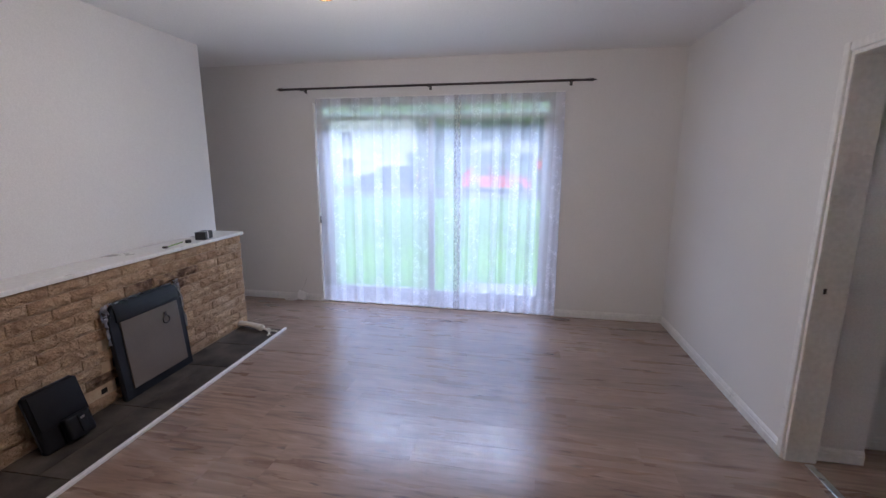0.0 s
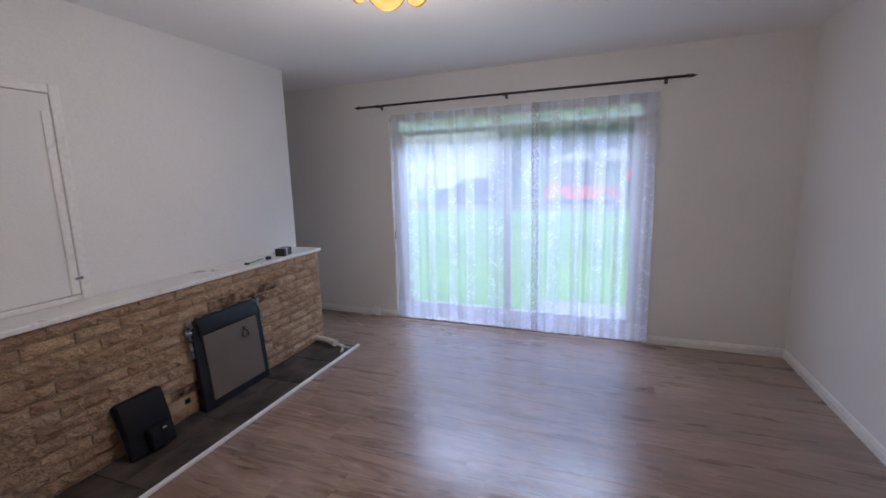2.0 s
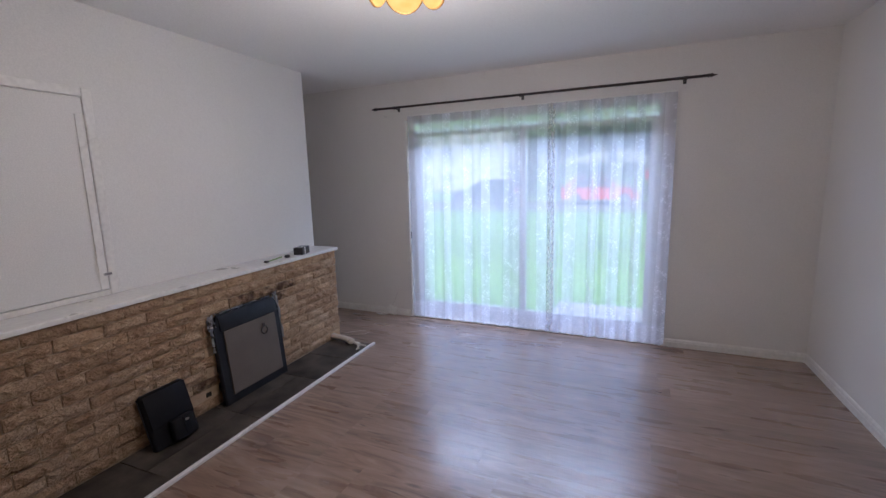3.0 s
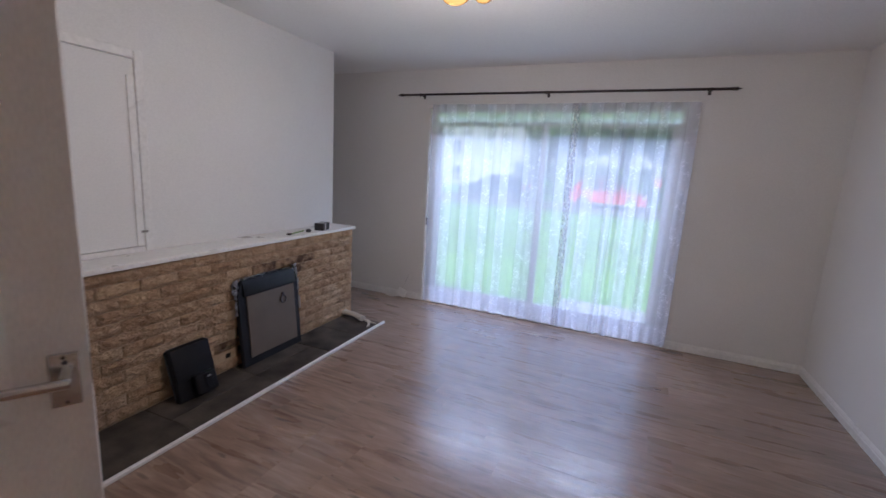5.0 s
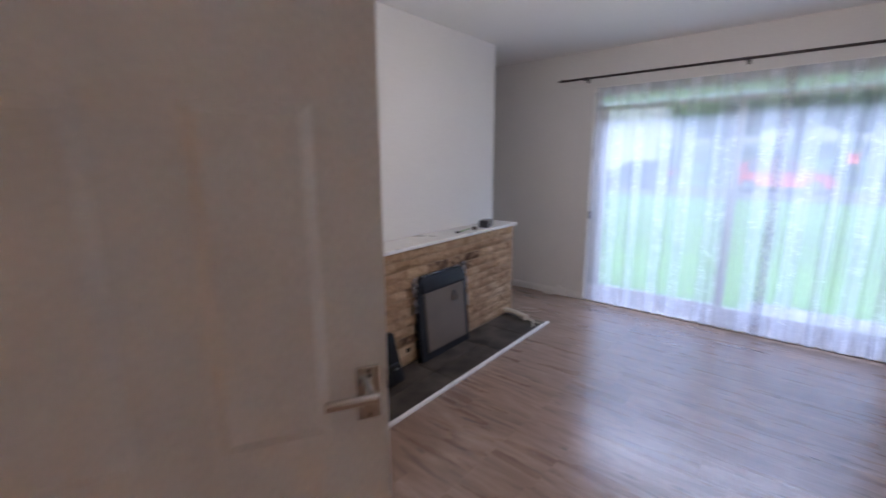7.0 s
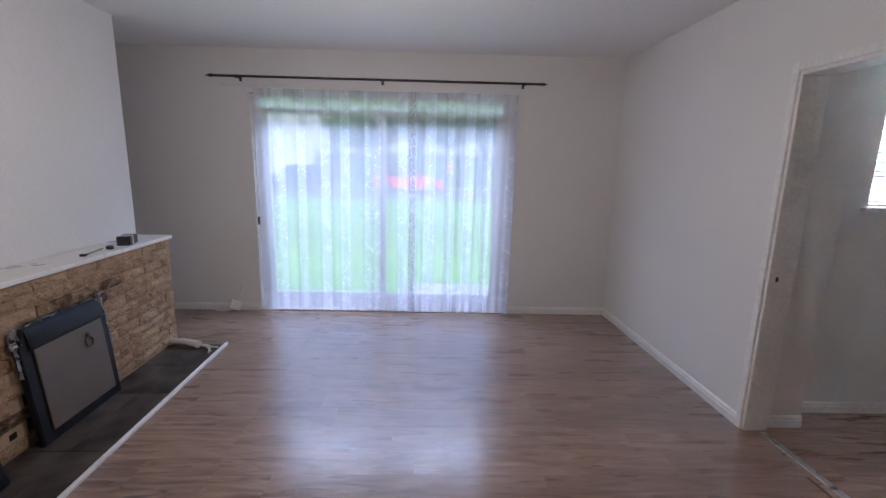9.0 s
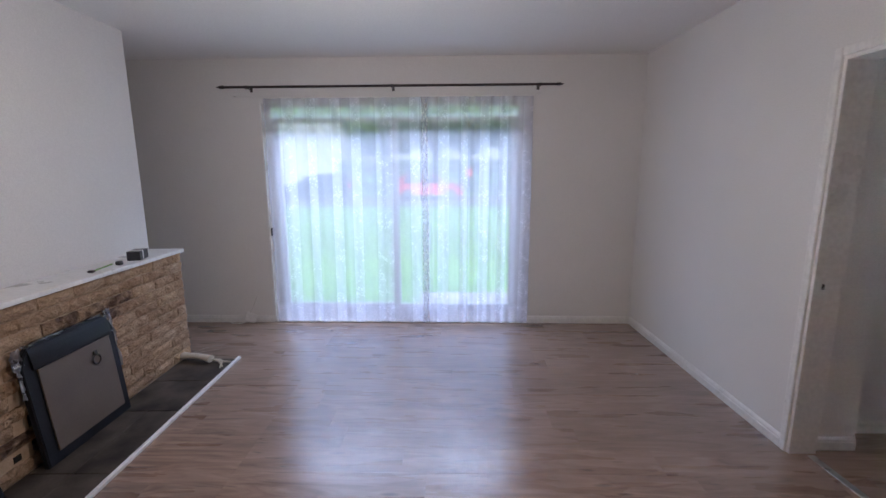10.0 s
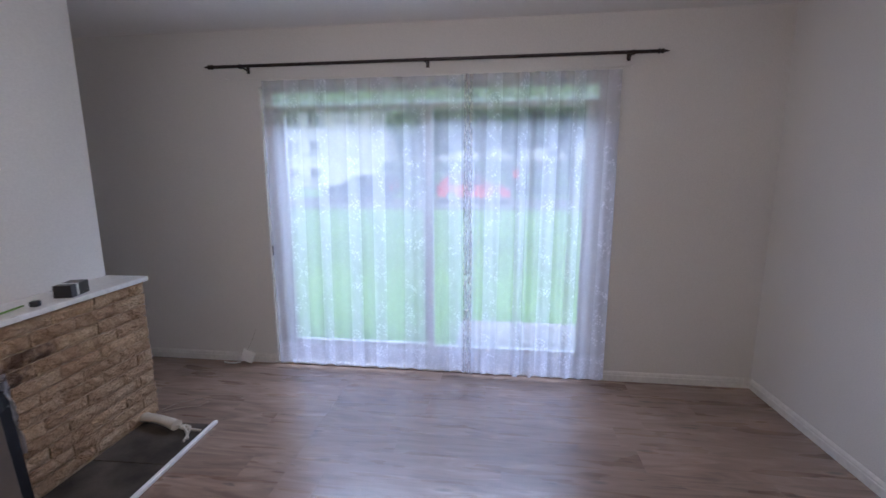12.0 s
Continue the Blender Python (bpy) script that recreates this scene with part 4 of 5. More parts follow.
def petal_disc(r=0.085, bend=0.026, thick=0.003):
    """A round, slightly cupped leaf of glass, hanging down from its top edge at the origin, its face towards +x."""
    bm = bmesh.new()
    n, rings = 28, []
    for back in (0, 1):
        for j in (range(1, 7) if back == 0 else range(6, 0, -1)):
            q = r * j / 6
            rings.append([bm.verts.new((-bend * (q / r) ** 2 - back * thick, q * math.sin(2 * math.pi * k / n), -r + q * math.cos(2 * math.pi * k / n))) for k in range(n)])
    for p, q in zip(rings, rings[1:]):
        for k in range(n):
            bm.faces.new((p[k], p[(k + 1) % n], q[(k + 1) % n], q[k]))
    bm.faces.new(rings[0][::-1]), bm.faces.new(rings[-1])
    return bm


part("stem", tube(bmesh.new(), (0, 0, ROOM_H - 0.10), (0, 0, ROOM_H - 0.21), 0.02), GILT, light, smooth=True)
PETAL_Z, PETAL_R, PETAL_TURN = 2.392, 0.136, -56
part("petal_ring", sweep(bmesh.new(), [(PETAL_R * math.cos(2 * math.pi * q / 40), PETAL_R * math.sin(2 * math.pi * q / 40), PETAL_Z) for q in range(41)], 0.004, 8), GILT, light, smooth=True)
for k in range(3):
    a = radians(60 * k + 20)
    part("spoke", tube(bmesh.new(), (PETAL_R * math.cos(a), PETAL_R * math.sin(a), PETAL_Z), (-PETAL_R * math.cos(a), -PETAL_R * math.sin(a), PETAL_Z), 0.003, sides=8), GILT, light)
for k in range(6):
    face = Matrix.Translation((0, 0, PETAL_Z)) @ Matrix.Rotation(radians(PETAL_TURN + 60 * k), 4, "Z") @ Matrix.Translation((PETAL_R + 0.004, 0, 0)) @ Matrix.Rotation(radians(-14), 4, "Y")
    petal = part("petal", petal_disc(), SHADE, light, "amber glass petal with a beaded gilt rim", smooth=True, m=face)
    edge = [(-0.022, 0.085 * math.sin(2 * math.pi * q / 40), -0.085 + 0.085 * math.cos(2 * math.pi * q / 40)) for q in range(41)]
    part("rim", sweep(bmesh.new(), edge, 0.0055, 6), GILT, petal, smooth=True)
    for q in range(9):
        b2 = 2 * math.pi * (q + 0.5) / 9
        bm = bmesh.new()
        bmesh.ops.create_icosphere(bm, subdivisions=1, radius=0.0042, matrix=Matrix.Translation((-0.015, 0.078 * math.sin(b2), -0.085 + 0.078 * math.cos(b2))))
        part("bead", bm, GILT, petal)

# ---- hall and bathroom ----
transom = thing("window_2", "small frosted light above the bathroom door", "window", kind="structure")
part("frame", boxed(-4.04, -3.96, -0.504, 0.259, 1.969, 1.979), GLOSS, transom)
part("frame", boxed(-4.04, -3.96, -0.504, 0.259, 2.074, 2.084), GLOSS, transom)
part("pane", boxed(-4.005, -3.995, -0.504, 0.259, 1.979, 2.074), FROSTED, transom).visible_shadow = False

bwin = thing("window_3", "white plastic bathroom window with an upper vent light", "window", kind="structure")
BX0, BX1, BZ0, BZ1 = -0.595, -0.105, 0.955, 1.895
for z0, z1 in ((BZ0 + 0.001, BZ0 + 0.045), (1.548, 1.64), (BZ1 - 0.065, BZ1 - 0.001)):
    part("rail", boxed(-6.20, -6.145, BX0 + 0.046, BX1 - 0.046, z0, z1, bevel=0.004), UPVC, bwin)
for y0, y1 in ((BX0 + 0.001, BX0 + 0.045), (BX1 - 0.045, BX1 - 0.001)):
    part("stile", boxed(-6.20, -6.145, y0, y1, BZ0 + 0.001, BZ1 - 0.001, bevel=0.004), UPVC, bwin)
for z0, z1 in ((BZ0 + 0.045, 1.548), (1.64, BZ1 - 0.065)):
    pn = part("pane", boxed(-6.175, -6.169, BX0 + 0.045, BX1 - 0.045, z0, z1), FROSTED, bwin)
    pn.visible_shadow = False
part("window_sill", boxed(-6.145, -6.085, BX0 - 0.02, BX1 + 0.02, BZ0 - 0.022, BZ0 - 0.001, bevel=0.004), UPVC, bwin)

bottle = thing("soap_bottle", "green-tinted plastic soap bottle with a green base on the sill", "bottle", pose(-6.115, -0.165, BZ0 - 0.0005))
part("bottle_body", lathe(bmesh.new(), [(0.022, 0.03), (0.025, 0.034), (0.025, 0.12), (0.012, 0.145), (0.012, 0.16)], 16), CLEAR_BOTTLE, bottle, smooth=True)
part("bottle_base", lathe(bmesh.new(), [(0.028, 0), (0.03, 0.003), (0.03, 0.028), (0.023, 0.03)], 16), GREEN_PLASTIC, bottle, smooth=True)
part("pump", tube(bmesh.new(), (0, 0, 0.16), (0, 0, 0.20), 0.006), BLACK_PLASTIC, bottle)

basin = thing("pedestal_basin", "white ceramic pedestal wash basin with a chrome tap", "wash basin", pose(-5.90, -0.215, 0) @ Matrix.Diagonal((1, 0.95, 1.03, 1)))
bm = bmesh.new()
n = 32
rings = []
for r, z in ((0.40, 0.615), (0.62, 0.64), (0.86, 0.70), (0.98, 0.745), (1.0, 0.775), (0.97, 0.785), (0.88, 0.782), (0.78, 0.74), (0.55, 0.68), (0.1, 0.66)):
    ring = []
    for k in range(n):
        a = 2 * math.pi * k / n
        x = 0.225 * math.cos(a) if math.cos(a) > 0 else 0.20 * max(-1, math.cos(a) * 1.5)
        ring.append(bm.verts.new((x * r, 0.275 * math.sin(a) * r, z)))
    rings.append(ring)
for p, q in zip(rings, rings[1:]):
    for k in range(n):
        bm.faces.new((p[k], p[(k + 1) % n], q[(k + 1) % n], q[k]))
bm.faces.new(rings[0][::-1]), bm.faces.new(rings[-1])
part("bowl", bm, CERAMIC, basin, smooth=True)
bm = lathe(bmesh.new(), [(0.085, 0.011), (0.082, 0.03), (0.066, 0.08), (0.064, 0.30), (0.074, 0.55), (0.095, 0.64)], 24)
part("pedestal", bm, CERAMIC, basin, smooth=True)
tap = part("tap", lathe(bmesh.new(), [(0.024, 0.786), (0.022, 0.80), (0.018, 0.86), (0.02, 0.875), (0.008, 0.885)], 16, pose(-0.15, 0, 0)), CHROME, basin, "chrome mixer tap", smooth=True)
part("spout", tube(bmesh.new(), (-0.145, 0, 0.845), (-0.03, 0, 0.835), 0.012, 0.009), CHROME, tap, smooth=True)
part("tap_lever", boxed(-0.19, -0.10, -0.010, 0.010, 0.886, 0.897, bevel=0.003), CHROME, tap)

bdoor = thing("bathroom_door", "cream painted bathroom door opened inwards against the wall", "door", pose(-4.06, -0.475, 0, 0, 0, 203))
part("door_leaf", boxed(0.0, 0.66, -0.04, -0.002, 0.012, 1.80, bevel=0.003), DOOR, bdoor)
bh = part("handle", boxed(0.60, 0.64, -0.047, -0.04, 0.93, 1.03, bevel=0.002), CHROME, bdoor, "chrome lever handle")
part("lever", boxed(0.53, 0.63, -0.082, -0.070, 0.96, 0.975, bevel=0.004), CHROME, bh)
part("spindle", tube(bmesh.new(), (0.62, -0.047, 0.968), (0.62, -0.075, 0.968), 0.008), CHROME, bh)
for z in (0.25, 1.5):
    part("hinge", tube(bmesh.new(), (-0.008, -0.004, z), (-0.008, -0.004, z + 0.08), 0.006), IRON, bdoor)

# side-room window with a blind
kwin = thing("window_4", "white framed window with a lowered slatted blind", "window", kind="structure")
for x0, x1, z0, z1 in ((2.071, 3.199, 1.271, 1.32), (2.071, 3.199, 2.05, 2.099), (2.071, 2.12, 1.321, 2.049), (3.15, 3.199, 1.321, 2.049)):
    part("frame", boxed(x0, x1, 2.50, 2.56, z0, z1, bevel=0.003), UPVC, kwin)
pn = part("pane", boxed(2.12, 3.15, 2.525, 2.531, 1.32, 2.05), PANE, kwin)
pn.visible_shadow = False
part("window_sill", boxed(2.03, 3.24, 2.385, 2.499, 1.245, 1.269, bevel=0.004), GLOSS, kwin)
blind = thing("slatted_blind", "white slatted blind lowered across the side window", "blind", pose(0, 2.455, 0))
part("headrail", boxed(2.08, 3.19, -0.02, 0.02, 2.06, 2.095, bevel=0.003), UPVC, blind)
for k in range(29):
    z = 1.30 + 0.0262 * k
    part("slat", boxed(2.085, 3.185, -0.012, 0.012, -0.0006, 0.0006), UPVC, blind, m=pose(0, 0, z, -38, 0, 0))
part("bottom_rail", boxed(2.085, 3.185, -0.012, 0.012, 1.272, 1.288, bevel=0.003), UPVC, blind)

# ---- outside ----
GZ = -0.15
ground = solid("ground", boxed(-400, 400, -60, 700, GZ - 0.4, GZ), LAWN, "mown green lawn running out to the street", "lawn", kind="structure")
solid("road", boxed(-120, 120, 22.0, 29.5, GZ - 0.08, GZ - 0.03 + 0.034), TARMAC, "grey tarmac street", "road", kind="structure")
solid("pavement", boxed(-120, 120, 20.25, 21.85, GZ - 0.06, GZ + 0.03), TARMAC, "grey tarmac pavement along the street", "pavement", kind="structure")
solid("kerb", boxed(-120, 120, 21.855, 21.995, GZ - 0.08, GZ + 0.06, bevel=0.015), PAVING, "concrete kerb", "kerb", kind="structure")
patio = thing("patio", "concrete slab paving outside the garden door", "paving", pose(0, 0, GZ), kind="structure")
slab_mesh = mesh_of("paving_slab", boxed(-0.297, 0.297, -0.297, 0.297, -0.03, 0.024, bevel=0.006), PAVING)
for i in range(3):
    for j in range(2):
        s = new("paving_slab", slab_mesh)
        s.parent = patio
        s.matrix_local = pose(-0.45 + 0.6 * i, 4.80 + 0.6 * j, 0.0)

rail = thing("rail_fence", "low dark metal knee rail on posts along the lawn's edge", "fence", pose(0, 19.9, GZ))
part("top_rail", tube(bmesh.new(), (-30, 0, 0.46), (30, 0, 0.46), 0.03, sides=8), RAIL_STEEL, rail)
post_mesh = mesh_of("post", box(tube(bmesh.new(), (0, 0, -0.1), (0, 0, 0.46), 0.045, sides=8), -0.05, 0.05, -0.05, 0.05, 0.44, 0.50, bevel=0.01), RAIL_STEEL)
for k in range(25):
    p = new("post", post_mesh)
    p.parent = rail
    p.matrix_local = pose(-29.7 + 2.4 * k, 0, 0)


def car(label, m, paint):
    """A small hatchback, nose towards +x, 4.0 m long."""
    t = thing("car", label, "car", m)
    outline = [(-1.98, 0.30), (-2.0, 0.62), (-1.93, 0.92), (-1.0, 0.98), (0.75, 0.98), (1.25, 0.92), (1.85, 0.78), (2.0, 0.60), (1.98, 0.28)]
    cabin = [(-1.88, 0.95), (-1.55, 1.38), (-1.1, 1.475), (-0.2, 1.49), (0.30, 1.40), (1.02, 0.96)]

    def loft(path, widths):
        bm = bmesh.new()
        rows = []
        for w, grow in widths:
            cx = sum(p[0] for p in path) / len(path)
            rows.append([bm.verts.new((cx + (x - cx) * grow, w, z)) for x, z in path])
        for p, q in zip(rows, rows[1:]):
            for k in range(len(path)):
                bm.faces.new((p[k], p[(k + 1) % len(path)], q[(k + 1) % len(path)], q[k]))
        bm.faces.new(rows[0]), bm.faces.new(rows[-1][::-1])
        bmesh.ops.bevel(bm, geom=bm.edges[:], offset=0.03, segments=2, affect="EDGES")
        return bm

    part("body", loft(outline, ((-0.80, 0.97), (-0.84, 1.0), (0.84, 1.0), (0.80, 0.97))), paint, t, smooth=True)
    part("roof", loft(cabin, ((-0.62, 0.95), (-0.70, 1.0), (0.70, 1.0), (0.62, 0.95))), paint, t, smooth=True)
    for s in (-1, 1):
        y0, y1 = s * 0.66, s * 0.712
        for pts in ([(-1.45, 1.0), (-1.22, 1.36), (-0.42, 1.40), (-0.42, 1.0)], [(-0.34, 1.0), (-0.34, 1.40), (0.20, 1.33), (0.78, 1.0)]):
            bm = bmesh.new()
            a = [bm.verts.new((x, y0, z)) for x, z in pts]
            b = [bm.verts.new((x, y1, z)) for x, z in pts]
            bm.faces.new(a), bm.faces.new(b[::-1])
            for k in range(4):
                bm.faces.new((a[k], a[k - 1], b[k - 1], b[k]))
            part("side_window", bm, CAR_GLASS, t)
        part("headlight", boxed(1.72, 1.93, s * 0.50, s * 0.81, 0.62, 0.76, bevel=0.03, segments=2), CERAMIC, t)
        part("tail_light", boxed(-1.99, -1.86, s * 0.58, s * 0.825, 0.70, 0.93, bevel=0.03, segments=2), TAIL_RED, t)
        part("mirror", boxed(0.60, 0.72, s * 0.84, s * 0.98, 0.95, 1.08, bevel=0.03, segments=2), paint, t)
        for x in (-1.22, 1.22):
            wheel = part("wheel", tube(bmesh.new(), (x, s * 0.66, 0.30), (x, s * 0.86, 0.30), 0.30, sides=24), RUBBER, t, smooth=True)
            part("rim", tube(bmesh.new(), (x, s * 0.855, 0.30), (x, s * 0.87, 0.30), 0.19, sides=18), ALLOY, wheel)
    for x, dx in ((0.72, 0.30), (-1.72, -0.18)):
        bm = bmesh.new()
        s0 = 1 if dx > 0 else -1
        pts = [(0.36, 1.38), (0.98, 0.99)] if dx > 0 else [(-1.58, 1.36), (-1.86, 0.99)]
        v = [bm.verts.new((px + s0 * 0.012, w, pz + 0.012)) for (px, pz) in pts for w in (-0.58, 0.58)]
        bm.faces.new((v[0], v[1], v[3], v[2]))
        bmesh.ops.solidify(bm, geom=bm.faces[:], thickness=0.012)
        part("windscreen", bm, CAR_GLASS, t)
    part("bumper", boxed(1.88, 2.03, -0.78, 0.78, 0.26, 0.46, bevel=0.04, segments=2), BLACK_PLASTIC, t)
    return t


car("bright red hatchback parked at the kerb", pose(-1.72, 25.6, GZ + 0.006), CAR_RED)
car("dark blue hatchback parked at the kerb", pose(-8.1, 25.2, GZ + 0.006, 0, 0, 180), CAR_DARK)
sign = thing("street_sign", "small red street sign on a grey post", "sign", pose(0.75, 30.4, GZ))
part("post", tube(bmesh.new(), (0, 0, 0), (0, 0, 1.9), 0.03, sides=8), RAIL_STEEL, sign)
part("plate", boxed(-0.22, 0.22, -0.05, -0.03, 1.25, 1.75, bevel=0.004), SIGN_RED, sign)


def white_block(m, width, depth, floors, label):
    """A rendered block of flats with windows on the street side (towards -y)."""
    t = thing("apartment_building", label, "building", m)
    high = 2.7 * floors + 0.4
    part("wall", boxed(-width / 2, width / 2, 0, depth, 0, high), RENDER_WHITE, t)
    part("plinth", boxed(-width / 2 - 0.05, width / 2 + 0.05, -0.05, depth + 0.05, 0, 0.35), PAVING, t)
    bm = bmesh.new()
    ridge = high + 2.2
    a = [bm.verts.new(p) for p in ((-width / 2 - 0.4, -0.5, high), (width / 2 + 0.4, -0.5, high), (width / 2 + 0.4, depth + 0.5, high), (-width / 2 - 0.4, depth + 0.5, high))]
    r = [bm.verts.new(p) for p in ((-width / 2 - 0.4, depth / 2, ridge), (width / 2 + 0.4, depth / 2, ridge))]
    bm.faces.new((a[0], a[1], r[1], r[0])), bm.faces.new((a[2], a[3], r[0], r[1])), bm.faces.new((a[1], a[2], r[1])), bm.faces.new((a[3], a[0], r[0])), bm.faces.new(a[::-1])
    part("roof", bm, ROOF_TILE, t)
    n = 3
    for f in range(floors):
        for k in range(n):
            x, z = width / 2 - 7.35 - 2.2 * k, 1.0 + 2.7 * f
            w = part("window", boxed(x - 0.62, x + 0.62, -0.03, 0.02, z, z + 1.25, bevel=0.02), UPVC, t)
            for d in (-0.30, 0.30):
                part("pane", boxed(x + d - 0.25, x + d + 0.25, -0.035, -0.02, z + 0.08, z + 1.17), CAR_GLASS, w)
            part("sill", boxed(x - 0.7, x + 0.7, -0.12, -0.03, z - 0.08, z), PAVING, w)
    return t


white_block(pose(-18.2, 44, GZ - 0.02, 0, 0, 3), 13.5, 9, 3, "white rendered block of flats across the street")


def tree(m, high, spread, leaves, seed, foliage, label):
    """A tapered trunk with limbs and a loose crown of leaf clumps."""
    rnd = random.Random(seed)
    t = thing("tree", label, "tree", m)
    bm = bmesh.new()
    fork = high * 0.28
    sweep(bm, [(0.03 * k * rnd.uniform(-1, 1), 0.03 * k * rnd.uniform(-1, 1), fork * k / 5) for k in range(6)], 0.02 * high, 10)
    tips = []
    for k in range(9):
        a, out = rnd.uniform(0, 6.28), rnd.uniform(0.35, 1.0) * spread
        tip = Vector((out * math.cos(a), out * math.sin(a), high * rnd.uniform(0.5, 0.95)))
        tube(bm, (0, 0, fork * rnd.uniform(0.75, 0.98)), tip, 0.008 * high, 0.002 * high, sides=6)
        tips += [tip, tip * 0.75 + Vector((0, 0, fork * 0.3))]
    part("trunk", bm, BARK, t)
    verts, faces = [], []
    clumps = [tip + Vector((rnd.gauss(0, 0.2), rnd.gauss(0, 0.2), rnd.gauss(0, 0.1))) * spread for tip in tips for _ in range(2)]
    for k in range(leaves):
        c = rnd.choice(clumps)
        d = Vector((rnd.gauss(0, 1), rnd.gauss(0, 1), rnd.gauss(0, 0.8))).normalized() * (0.34 * spread * rnd.random() ** 0.45)
        p = c + d
        n = Vector((rnd.gauss(0, 1), rnd.gauss(0, 1), rnd.gauss(0.6, 1))).normalized()
        u = n.orthogonal().normalized()
        v = n.cross(u)
        s = rnd.uniform(0.10, 0.21) * (1 + spread * 0.12)
        i = len(verts)
        verts += [p - u * s, p + v * s * 0.6, p + u * s, p - v * s * 0.6]
        faces.append((i, i + 1, i + 2, i + 3))
    me = bpy.data.meshes.new("crown")
    me.from_pydata([tuple(v) for v in verts], [], faces)
    me.materials.append(foliage)
    crown = new("crown", me)
    crown.parent = t
    return t


TREES = [(-6.5, 39, 9, 3.6, LEAF_LIGHT), (-1.5, 36, 9.5, 4.0, LEAF_DARK), (4.0, 37, 10, 4.2, LEAF_DARK), (9.5, 36, 9, 4.0, LEAF_DARK), (15, 40, 10, 4.5, LEAF_DARK), (1.2, 46, 12, 5.0, LEAF_DARK), (-27, 48, 11, 4.5, LEAF_DARK), (22, 42, 11, 4.6, LEAF_LIGHT), (-12, 55, 11, 5.0, LEAF_DARK), (6.5, 45, 12, 5.5, LEAF_DARK), (12, 46, 12, 5.5, LEAF_DARK), (-2.5, 52, 13, 5.5, LEAF_DARK)]
for k, (x, y, high, spread, foliage) in enumerate(TREES):
    tree(pose(x, y, GZ, 0, 0, 40 * k), high, spread, 11000, 20 + k, foliage, "full dark green tree across the street" if foliage is LEAF_DARK else "light green leafy tree across the street")
sap = thing("young_tree", "young thin-stemmed tree on the verge", "tree", pose(1.0, 21.0, GZ))
part("trunk", sweep(bmesh.new(), [(0.02 * math.sin(k), 0.02 * math.cos(2 * k), 0.5 * k) for k in range(8)], 0.04, 8), BARK, sap)

# a hedge behind the far pavement
rnd = random.Random(77)
verts, faces = [], []
for k in range(16000):
    p = Vector((rnd.uniform(-9, 30), 31.8 + rnd.uniform(0, 1.3), GZ + 2.3 * rnd.random() ** 0.7 + 0.15 * rnd.random()))
    n = Vector((rnd.gauss(0, 1), rnd.gauss(-0.6, 1), rnd.gauss(0.4, 1))).normalized()
    u = n.orthogonal().normalized()
    v = n.cross(u)
    s = rnd.uniform(0.07, 0.15)
    i = len(verts)
    verts += [p - u * s, p + v * s * 0.6, p + u * s, p - v * s * 0.6]
    faces.append((i, i + 1, i + 2, i + 3))
me = bpy.data.meshes.new("hedge")
me.from_pydata([tuple(v) for v in verts], [], faces)
me.materials.append(LEAF_DARK)
tagged(new("hedge", me), "dense dark green hedge behind the street", "hedge", kind="stuff")

# ---- pieces: floor boards, tiles, bricks ----
floor = solid("floor", boxed(-3.05, 1.47, -1.8, NORTH + 0.05, -0.04, -0.0075), SUBFLOOR, "grey-brown rustic wood-effect laminate floor", "floor", kind="structure")
floor_hall = solid("floor_hall", boxed(-4.0, -3.1, -3.05, 0.75, -0.04, -0.0075), SUBFLOOR, "warm brown wood-effect laminate floor of the hall", "floor", kind="structure")
floor_side = solid("floor_side", boxed(1.47, 4.45, -1.8, 2.45, -0.04, -0.0075), SUBFLOOR, "dark brown laminate floor of the side room", "floor", kind="structure")
plank_meshes = {}


def lay(parent, x0, x1, y0, y1, along_x, seed, wide=0.192, long=1.285, z=0.0):
    """Boards from edge to edge, staggered from row to row."""
    rnd = random.Random(seed)
    a0, a1, b0, b1 = (x0, x1, y0, y1) if along_x else (y0, y1, x0, x1)
    b = b0
    while b < b1 - 0.01:
        w = min(wide, b1 - b)
        a = a0 - rnd.uniform(0.1, 0.95) * long
        while a < a1 - 0.01:
            s, e = max(a, a0), min(a + long, a1)
            if e - s > 0.03:
                key = (round(e - s, 4), round(w, 4))
                if key not in plank_meshes:
                    plank_meshes[key] = mesh_of("floor_board", boxed(-(e - s) / 2 + 0.0001, (e - s) / 2 - 0.0001, -w / 2 + 0.0001, w / 2 - 0.0001, -0.007, 0.0, bevel=0.0003), PLANK)
                p = new("floor_board", plank_meshes[key])
                p.parent = parent
                c, d = (s + e) / 2, b + w / 2
                p.matrix_local = pose(c, d, z) if along_x else pose(d, c, z, 0, 0, 90)
            a += long
        b += w


lay(floor, -1.40, 1.47, -1.8, NORTH + 0.05, True, 4)
lay(floor, -3.05, -1.40, 0.0, 0.8, True, 5)
lay(floor, -3.65, -1.40, 0.8, NORTH + 0.05, True, 9)
lay(floor_hall, -4.0, -2.93, -3.05, 0.0, False, 6)
lay(floor_hall, -2.93, -1.40, -1.0, 0.0, False, 10)
lay(floor_hall, -4.0, -3.05, 0.0, 0.75, False, 7)
lay(floor_side, 1.47, 4.45, -1.8, 2.45, True, 8)

